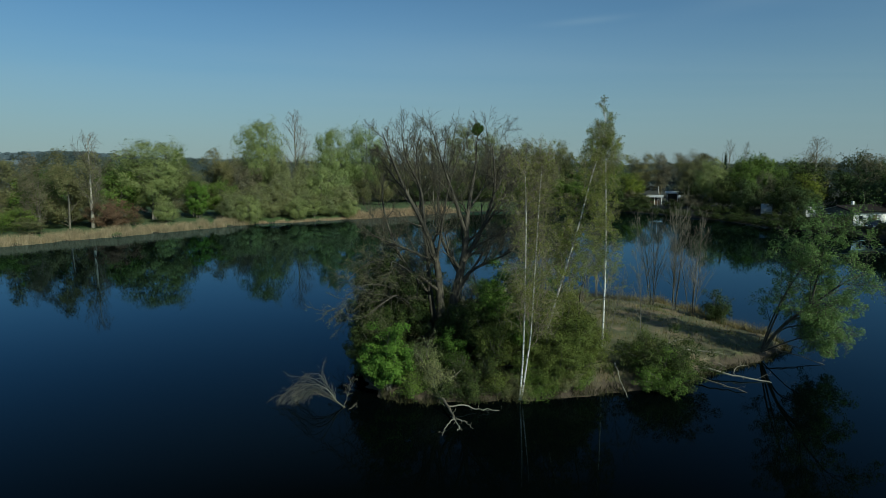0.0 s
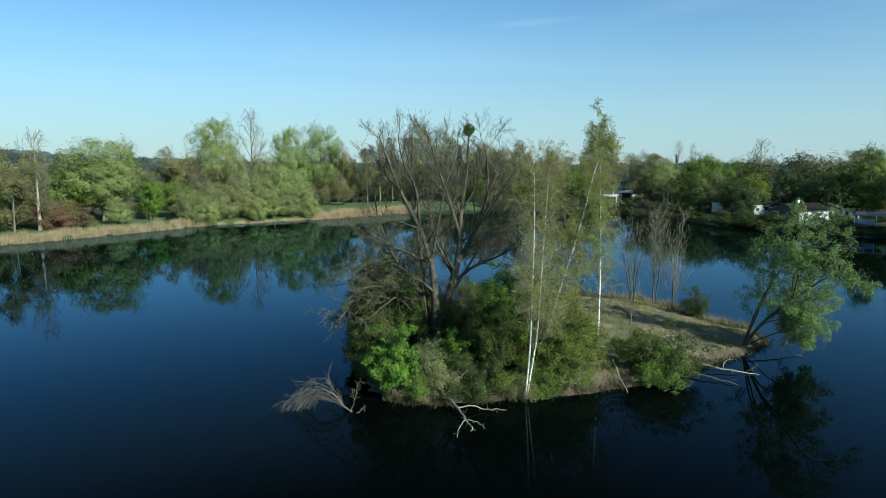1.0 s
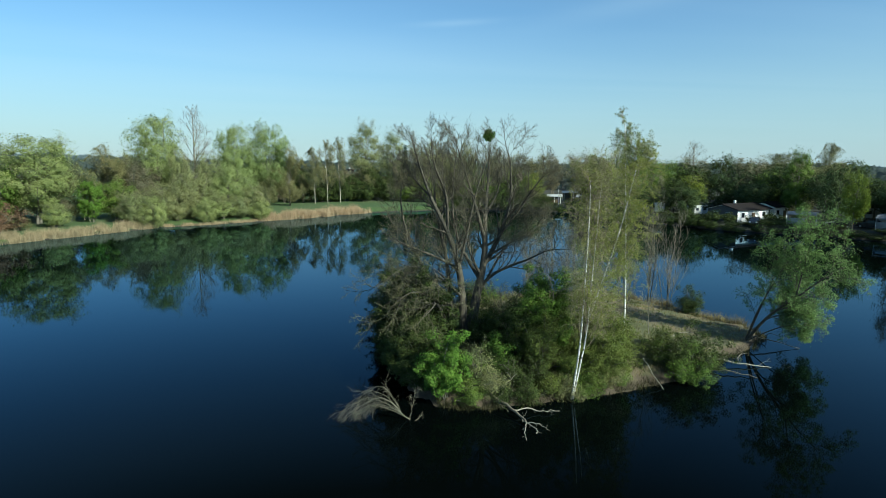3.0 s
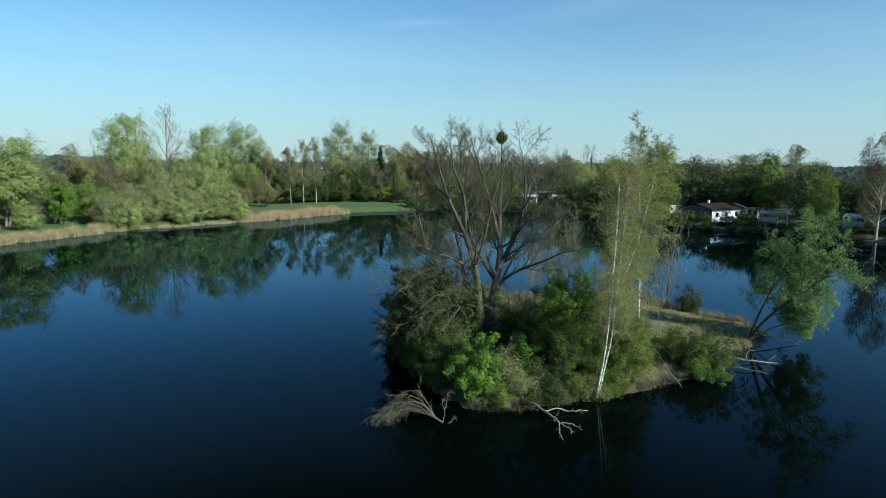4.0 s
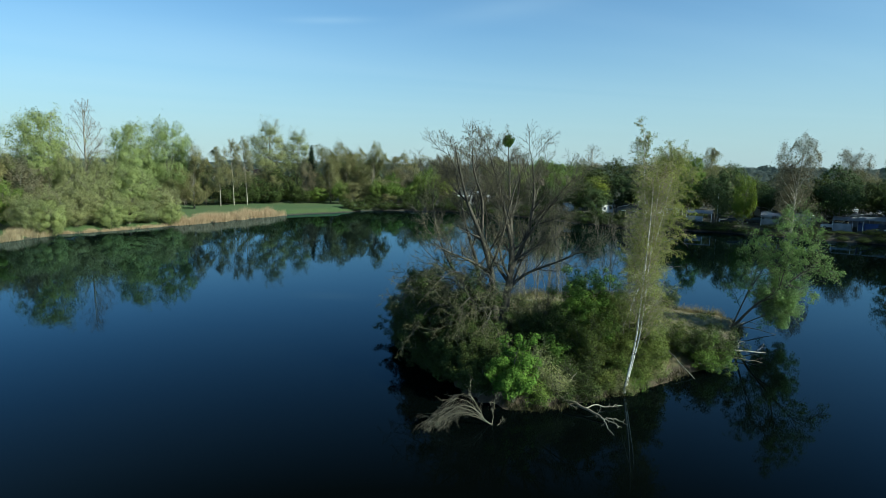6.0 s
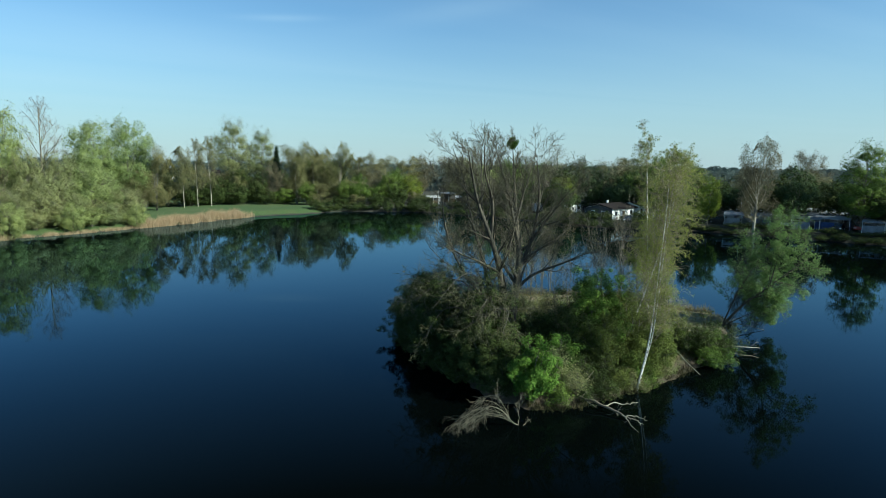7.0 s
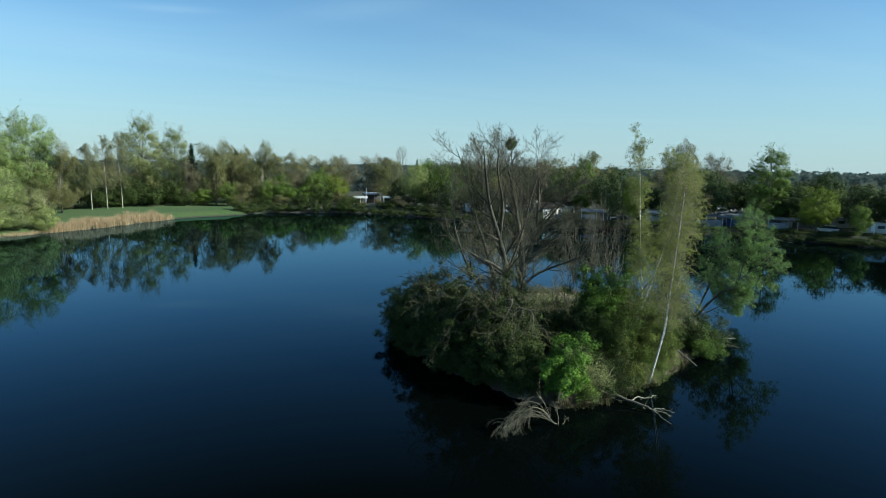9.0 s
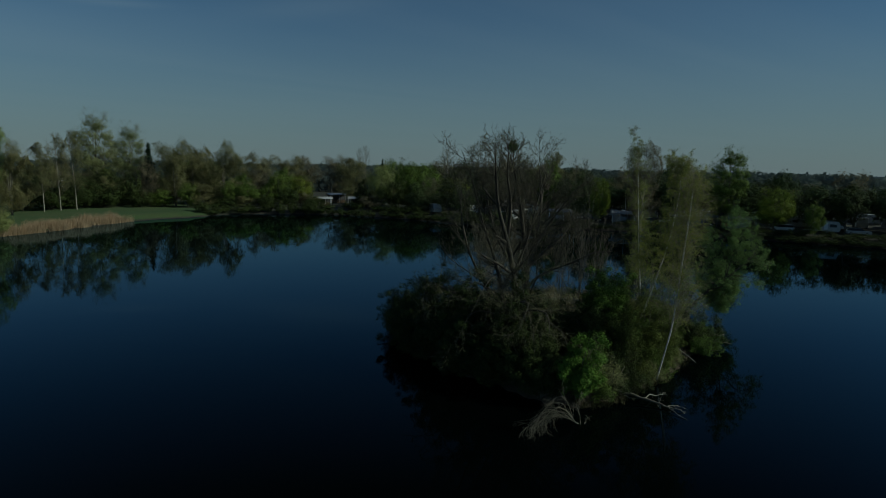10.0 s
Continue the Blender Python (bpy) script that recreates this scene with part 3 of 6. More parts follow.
def great_tree():
    rng = np.random.default_rng(21)
    zb = on_isle(0.6, 47.4) - 0.25
    stems = [
        stem([(0.2, 47.3, zb), (0.25, 47.4, 3.5), (0.0, 47.6, 6.5), (-0.8, 47.6, 9), (-2.0, 47.4, 11.5), (-2.9, 46.9, 13.8), (-3.4, 46.6, 15.4)], 0.36, 0.03),
        stem([(0.8, 47.5, zb), (1.2, 47.6, 4), (1.9, 48, 7), (2.2, 48.8, 10), (2.8, 50, 13), (3.0, 50.6, 15.9)], 0.42, 0.03),
        stem([(0.0, 47.6, zb), (-0.4, 48.0, 4), (-0.6, 48.6, 7), (-1.0, 49.6, 10), (-1.1, 50.6, 13), (-1.7, 51.2, 15.4)], 0.24, 0.025),
    ]
    limbs = [
        stem([(1.75, 47.9, 6.3), (3.0, 48.1, 8.6), (3.9, 48.5, 11.2), (3.9, 48.6, 13.2), (3.8, 48.8, 14.5)], 0.19, 0.02, 10),
        stem([(3.0, 48.1, 8.6), (4.0, 47.5, 10.3), (4.9, 46.5, 12.3), (5.4, 45.7, 13.3)], 0.11, 0.015, 9),
        stem([(2.0, 48.3, 8.3), (1.2, 48.1, 11), (0.4, 48, 13.4), (-0.2, 48.3, 15.6)], 0.15, 0.02, 10),
        stem([(0.0, 47.6, 6.4), (-2.0, 47.2, 7.5), (-3.8, 47, 8.3), (-4.8, 46.8, 9.1)], 0.13, 0.02, 9),
        stem([(1.3, 47.8, 4.6), (2.3, 47.6, 5.8), (3.3, 47.0, 6.5), (4.2, 45.8, 7.2), (5.1, 44.6, 8.0), (6.2, 43.8, 8.1)], 0.14, 0.02, 12),
        stem([(-0.8, 47.6, 9), (-1.0, 47.2, 11.5), (-1.9, 46.8, 13.6), (-2.2, 46.5, 15.3)], 0.13, 0.02, 9),
        stem([(1.5, 47.9, 5.6), (0.4, 48.9, 8), (0.2, 50, 10.4), (0.6, 51, 13), (0.9, 51.4, 15.3)], 0.14, 0.02, 9),
        stem([(2.2, 48.8, 10), (3.5, 49.8, 12), (3.8, 50.6, 14.4)], 0.10, 0.02, 8),
        stem([(-2.0, 47.4, 11.5), (-2.9, 47.8, 12.6), (-3.7, 48.2, 14.2)], 0.08, 0.015, 8),
        stem([(0.2, 47.5, 4.4), (-1.6, 46.4, 6.0), (-3.2, 45.8, 6.6)], 0.12, 0.02, 9),
        stem([(-0.4, 48.0, 4), (-2.2, 48.6, 6.4), (-3.2, 49.0, 8.8), (-3.6, 49.2, 11.0), (-3.4, 49.4, 12.6)], 0.13, 0.02, 10),
        stem([(3.9, 48.5, 11.2), (4.6, 48.9, 12.6), (4.9, 49.3, 13.8)], 0.08, 0.015, 8),
        stem([(1.9, 48, 7), (3.6, 47.4, 8.2), (5.0, 47.2, 9.0), (6.2, 47.4, 10.0)], 0.10, 0.015, 9),
        stem([(0.0, 47.6, 6.5), (0.3, 46.8, 9), (0.7, 46.4, 11.6), (1.4, 46.2, 14.2)], 0.11, 0.02, 9),
        stem([(1.2, 47.6, 4.0), (3.2, 48.8, 6.8), (4.8, 49.6, 8.4), (6.0, 50.2, 9.0)], 0.11, 0.015, 9),
    ]
    stems = [(p, r * (0.95 - 0.35 * np.linspace(0, 1, len(r)))) for p, r in stems]
    limbs = [(p, r * 0.92) for p, r in limbs]
    a = offshoots(rng, stems, 13, (0.28, 0.97), 46, 0.24, 0.5, 6, 0.12, 0.5, 0.55, 0.02)
    a += offshoots(rng, limbs, 10, (0.2, 0.97), 44, 0.42, 0.5, 6, 0.12, 0.5, 0.45, 0.016)
    b = offshoots(rng, a, 8, (0.15, 1.0), 38, 0.55, 0.6, 4, 0.14, 0.4, 0.4, 0.011)
    c = offshoots(rng, b, 6, (0.15, 1.0), 42, 0.6, 0.7, 2, 0.16, 0.2, 0.3, 0.008)
    d = offshoots(rng, c, 1, (0.3, 1.0), 45, 0.8, 0.8, 1, 0.18, 0.2, 0.3, 0.007)
    buds = blades(rng, along(rng, c, 0.8, 0.05), 0.07, 0.04, 0, 0, 3)
    return world_tree("bare_tree", (0.6, 47.4, zb), stems + limbs + a, b + c + d, buds, BARK_DARK, TWIG_DARK, LEAF_OLIVE,
                      "tall many-stemmed leafless willow with dark furrowed bark", tall=0.94)


TWIG_DARK = barky("bark_twigs", (0.034, 0.031, 0.022), (0.10, 0.09, 0.064), 5)
TWIG_OLIVE = barky("olive_twigs", (0.05, 0.045, 0.026), (0.15, 0.135, 0.075), 5)
great_tree()


def clump_ball(name, at, radius, label, seed, material, leaf_size, n, group=""):
    """Mistletoe or nest: a ball of short forked stalks."""
    rng = np.random.default_rng(seed)
    ob = thing(name, pose(*at), label, name.replace("_", " "), group)
    st = [limb(rng, (0, 0, 0), rng.normal(0, 1, 3), radius * rng.uniform(0.7, 1.0), 0.015, 0.006, 4, 0.25, 0) for _ in range(70)]
    attach("stalks", mesh_of("stalks", *tubes(st, 3), TWIG_DARK), ob)
    attach("leaves", mesh_of("leaves", *blades(rng, along(rng, st, radius * 70 / n, radius * 0.10, (0.4, 1)), leaf_size, leaf_size * 0.4), material), ob)


clump_ball("mistletoe", (3.0, 50.6, 14.95), 0.46, "round green mistletoe ball high in the bare tree", 5, LEAF_LUSH, 0.12, 3200)
clump_ball("birds_nest", (4.55, 48.55, 12.1), 0.26, "dark twig nest in a branch fork of the bare tree", 6, TWIG_GREY, 0.2, 300)


def bowed_willow():
    """Low boughs that arch out from the foot of the great tree over the water."""
    rng = np.random.default_rng(8)
    zb = on_isle(-0.8, 46.6) - 0.2
    p0 = (-0.8, 46.6, zb)
    ends = [((-3.4, 45.2, 5.4), (-7.6, 42.2, 5.6)), ((-3.8, 46.4, 5.9), (-9.0, 45.4, 5.4)), ((-3.0, 44.2, 4.6), (-6.0, 41.2, 4.6)),
            ((-3.6, 48.4, 5.6), (-8.4, 48.8, 5.0)), ((-3, 50.4, 5), (-6.2, 52, 4.6)), ((-2.2, 44.6, 5.8), (-3.6, 42.4, 6.8)), ((-4, 46.8, 4.2), (-8.6, 47, 3.0))]
    stems = []
    for mid, end in ends:
        mid, end = ((p0[0] + (q[0] - p0[0]) * 0.68, q[1], q[2]) for q in (mid, end))
        m0 = (np.array(p0) * 0.45 + np.array(mid) * 0.55) + np.array((0, 0, 0.6))
        mid = np.array(mid) + rng.normal(0, 0.25, 3)
        bend = (mid + np.array(end)) / 2 + rng.normal(0, 0.3, 3) + np.array((0, 0, 0.35))
        stems.append(stem([p0, m0, mid, bend, np.array(end) - np.array((0, 0, 0.5))], rng.uniform(0.07, 0.12), 0.012, 16))
    a = offshoots(rng, stems, 9, (0.30, 0.98), 50, 0.28, 0.5, 6, 0.2, 0.1, 0.3, 0.016, 0.3)
    b = offshoots(rng, a, 6, (0.15, 1.0), 42, 0.6, 0.6, 5, 0.18, -0.1, 0.3, 0.011)
    c = offshoots(rng, b, 3, (0.2, 1.0), 40, 0.6, 0.7, 2, 0.18, -0.2, 0.3, 0.009)
    lv = blades(rng, scatter(rng, b + c, 6000, 0.06), 0.06, 0.04, 0, 0, 3)
    world_tree("willow_shrub", p0, stems + a, b + c, lv, BARK_DARK, TWIG_OLIVE, LEAF_OLIVE, "low arching willow shrub with thin new leaves", "shrub")


bowed_willow()


def birch(paths, r0, seed, label, crown_from, leaf_step, weep, spread, lf=0.26, leaf_size=0.072):
    rng = np.random.default_rng(seed)
    stems = [stem(p, r0 * k, 0.018, 20) for p, k in paths]
    a = offshoots(rng, stems, 30, (crown_from, 0.985), 30, lf, 0.36, 7, 0.06, spread, 0.6, 0.010)
    b = offshoots(rng, a, 8, (0.15, 1.0), 36, 0.5, 0.6, 5, 0.10, -0.25, 0.35, 0.008)
    c = offshoots(rng, b, 6, (0.1, 1.0), 40, 0.8, 0.7, 4, 0.10, -weep, 0.3, 0.006)
    sprays = [c[i] for i in rng.permutation(len(c))[:int(len(c) * 0.6)]]
    lv = blades(rng, scatter(rng, sprays, leaf_step, 0.06, (0.05, 1)), leaf_size, leaf_size * 0.72, 0.6, 0.6, 3)
    base = paths[0][0][0]
    world_tree("birch_tree", base, stems, a + b + c, lv, BARK_BIRCH, TWIG_BIRCH, LEAF_BIRCH, label, group="birches on the island")


TWIG_BIRCH = barky("birch_twigs", (0.14, 0.11, 0.08), (0.30, 0.25, 0.19), 6)
z1 = min(on_isle(4.1, 38.95), 0.4) - 0.15
birch([([(4.05, 38.95, z1), (4.08, 38.7, 1.0), (4.1, 38.4, 2.4), (4.08, 38.1, 4.0), (4.05, 37.85, 6.5), (4.0, 37.6, 9.0), (3.92, 37.4, 11.0), (3.85, 37.3, 12.2)], 1.0),
       ([(4.15, 38.95, z1), (4.24, 38.75, 1.0), (4.36, 38.5, 2.4), (4.48, 38.25, 4.0), (4.6, 38.0, 8), (4.7, 37.8, 11.2), (4.75, 37.7, 12.5)], 0.9)],
      0.062, 31, "slender twin-stemmed white birch leaning out over the water", 0.40, 15000, 0.9, 0.5, 0.27)
z2 = on_isle(10, 43.7) - 0.15
birch([([(10.0, 43.6, z2), (10.0, 43.5, 3.6), (10.15, 43.95, 7.2), (10.1, 44.3, 12), (10.0, 44.5, 15.5)], 1.0)],
      0.068, 33, "tall straight white birch with a narrow open crown", 0.32, 11000, 0.8, 0.5, 0.17)
z3 = on_isle(5.9, 42) - 0.15
birch([([(5.7, 42.0, z3), (6.1, 41.3, 3.4), (6.6, 40.7, 6), (7.3, 40.2, 9), (8.0, 40.1, 12.0), (8.5, 40.4, 13.2)], 1.0)],
      0.08, 35, "white birch leaning over in front of its straight neighbour", 0.24, 26000, 0.9, 0.4, 0.27)


def sapling(at, height, lean, seed, stems, leafy_step, bark, label, spread=0.3, group="saplings"):
    rng = np.random.default_rng(seed)
    z = on_isle(*at) - 0.1
    st = []
    for k in range(stems):
        o = rng.normal(0, spread, 2) if k else np.zeros(2)
        top = rng.normal(0, 0.08 * height, 2) + o * 2 + np.array(lean)
        st.append(stem([(at[0] + o[0] * 0.4, at[1] + o[1] * 0.4, z), (at[0] + o[0] + top[0] * 0.2, at[1] + o[1] + top[1] * 0.2, z + height * 0.4),
                        (at[0] + o[0] + top[0], at[1] + o[1] + top[1], z + height * rng.uniform(0.75, 1.05))], 0.014 + height * 0.0028, 0.007, 10))
    a = offshoots(rng, st, 15, (0.18, 0.97), 26, 0.32, 0.5, 5, 0.08, 0.4, 0.5, 0.009)
    b = offshoots(rng, a, 6, (0.2, 1.0), 32, 0.45, 0.6, 3, 0.1, 0.3, 0.3, 0.007)
    lv = blades(rng, along(rng, b, leafy_step, 0.05), 0.09, 0.05) if leafy_step else None
    world_tree("young_tree", (at[0], at[1], z), st + a, b, lv, bark, TWIG_GREY, LEAF_OLIVE, label, "young tree", group)


sapling((13.1, 45.4), 7.6, (0.3, 0.2), 41, 1, 0.35, BARK_GREY, "thin bare sapling standing in the grass")
sapling((11.3, 46.8), 4.2, (0.1, 0.1), 42, 2, 0.6, BARK_GREY, "short thin bare sapling standing in the grass")
for i, (x, y, h) in enumerate([(20.7, 54.2, 8.6), (19.6, 55.4, 9.6), (18.5, 56.6, 9.0)]):
    sapling((x, y), h, (0.2, 0), 50 + i, 5, 0, BARK_GREY, "leafless many-stemmed grey sapling on the far bank", 0.30)
for i, (x, y, h) in enumerate([(14.6, 59.4, 8.4), (13.8, 59.8, 7.6), (12.6, 60.0, 6.8), (11.4, 60.3, 6.0), (9.6, 58.6, 6.4)]):
    sapling((x, y), h, (0, 0), 60 + i, 4, 0.8, BARK_GREY, "slender young tree at the back of the island", 0.3)


# thin dark poles growing up through the thicket
for i, (x, y, h) in enumerate([(4.6, 47.6, 5.6), (6.0, 47.2, 6.6), (3.4, 46.0, 4.4), (2.4, 45.2, 4.0), (5.2, 45.6, 4.6), (7.6, 46.6, 5.2), (3.0, 48.6, 5.0), (8.6, 45.4, 4.4), (1.6, 43.8, 3.4)]):
    sapling((x, y), h, (0, 0), 80 + i, 1 + i % 2, 1.2, BARK_DARK, "thin dark bare pole standing in the thicket", 0.2)


def leaning_willow():
    """The leafy willow at the tip of the island, its trunk leaning out over the water."""
    rng = np.random.default_rng(71)
    zb = on_isle(21.2, 45.4) - 0.2
    b0 = (21.2, 45.4, zb)
    stems = [stem([b0, (22.0, 44.6, 2.3), (22.9, 43.6, 3.8), (24.2, 43.0, 5.2), (25.4, 42.8, 5.9)], 0.17, 0.03),
             stem([b0, (21.8, 45.4, 2.6), (22.8, 45.4, 4.8), (24.0, 45.4, 6.8), (24.9, 45.4, 8.4)], 0.09, 0.02),
             stem([b0, (22.0, 45.6, 2.2), (22.9, 45.9, 4.2), (23.4, 46.1, 5.8)], 0.11, 0.02),
             stem([(22.0, 44.6, 2.3), (23.0, 44.4, 3.2), (24.6, 44.4, 3.9), (26.0, 44.8, 3.7)], 0.12, 0.02),
             stem([(22.9, 43.6, 3.8), (23.4, 44.0, 5.6), (23.7, 44.2, 7.2)], 0.10, 0.02),
             stem([b0, (22.2, 45.0, 1.9), (23.4, 44.6, 2.3), (24.6, 44.4, 2.0)], 0.09, 0.02),
             stem([(22.3, 44.3, 2.8), (22.8, 43.4, 3.2), (23.6, 42.6, 2.9)], 0.09, 0.02),
             stem([b0, (22.6, 44.2, 1.5), (23.8, 43.6, 1.8), (24.8, 43.4, 1.3)], 0.07, 0.02),
             stem([(23.0, 44.4, 3.2), (24.2, 45.4, 3.4), (25.2, 46.2, 2.6)], 0.08, 0.02)]
    stems = [(np.column_stack([p[:, 0] - 0.24 * (p[:, 2] - zb), p[:, 1] - 0.42 * (p[:, 2] - zb), zb + (p[:, 2] - zb) * 1.10]), r * 0.7) for p, r in stems]
    a = offshoots(rng, stems, 11, (0.3, 0.98), 48, 0.33, 0.5, 6, 0.12, 0.05, 0.3, 0.014)
    b = offshoots(rng, a, 8, (0.15, 1.0), 42, 0.55, 0.6, 5, 0.13, 0.0, 0.3, 0.009)
    c = offshoots(rng, b, 5, (0.15, 1.0), 42, 0.62, 0.7, 3, 0.13, -0.35, 0.3, 0.007)
    tips = np.array([p[-1] for p, _ in b])
    tips = tips[rng.permutation(len(tips))[:420]]
    pts, out = lobes(rng, tips, rng.uniform(0.14, 0.36, len(tips)), 22000, 0.9)
    lv = join(blades(rng, pts, 0.10, 0.07, 0, 0, 3, out), blades(rng, scatter(rng, b + c, 20000, 0.12, (0.05, 1)), 0.095, 0.065, 0.2, 0.4, 3))
    world_tree("willow_tree", b0, stems + a, b + c, lv, BARK_DARK, TWIG_DARK, LEAF_SALLOW, "leafy grey-green willow leaning out over the water")


leaning_willow()


def bush(at, radius, height, seed, leaf, label, density=1.0, size=0.12, bark=None, squash=1.0, lean=(0, 0), name="bush"):
    """A bush of many stems from one foot, leafy to the ground."""
    rng = np.random.default_rng(seed)
    z = max(on_isle(*at), 0.0) - 0.12
    p0, st = np.array((at[0], at[1], z)), []
    n = int(10 + radius * 7)
    for k in range(n):
        ang, out = k * 2.4 + rng.uniform(-0.4, 0.4), radius * math.sqrt((k + 0.5) / n) * rng.uniform(0.8, 1.1)
        top = height * (1 - 0.55 * (out / radius) ** 2) * rng.uniform(0.5, 1.3)
        e = p0 + np.array((math.cos(ang) * out + lean[0], math.sin(ang) * out * squash + lean[1], top))
        m0 = p0 + (e - p0) * np.array((0.35, 0.35, 0.55)) + rng.normal(0, 0.1, 3)
        st.append(stem([p0 + rng.normal(0, 0.12, 3) * np.array((1, 1, 0)), m0, e], 0.03 + height * 0.004, 0.01, 7))
    a = offshoots(rng, st, 6, (0.1, 1.0), 50, 0.38, 0.6, 2, 0.15, 0.15, 0.3, 0.008)
    b = offshoots(rng, a, 3, (0.2, 1.0), 45, 0.5, 0.7, 1, 0.15, 0.1, 0.3, 0.006)
    tips = np.array([p[-1] for p, _ in st] + [p[-1] for p, _ in a])
    n1 = int(density * (2300 * radius * height + 900))
    pts, out = lobes(rng, tips, rng.uniform(0.14, 0.36, len(tips)) * (0.7 + 0.15 * height), n1)
    loose = scatter(rng, b, n1 // 3, 0.10, (0.2, 1.15))
    mid = unit(loose - np.array((p0[0], p0[1], p0[2] + height * 0.3)))
    lv = blades(rng, np.vstack([pts, loose]), size * 0.80, size * 0.60, 0, 0, 3, np.vstack([out + np.repeat(unit(pts.mean(0) - p0)[None], len(pts), 0) * 0.2, mid]))
    world_tree(name, tuple(p0), st, a + b, lv, bark or BARK_GREY, TWIG_DARK, leaf, label, "bush", "bushes on the island")


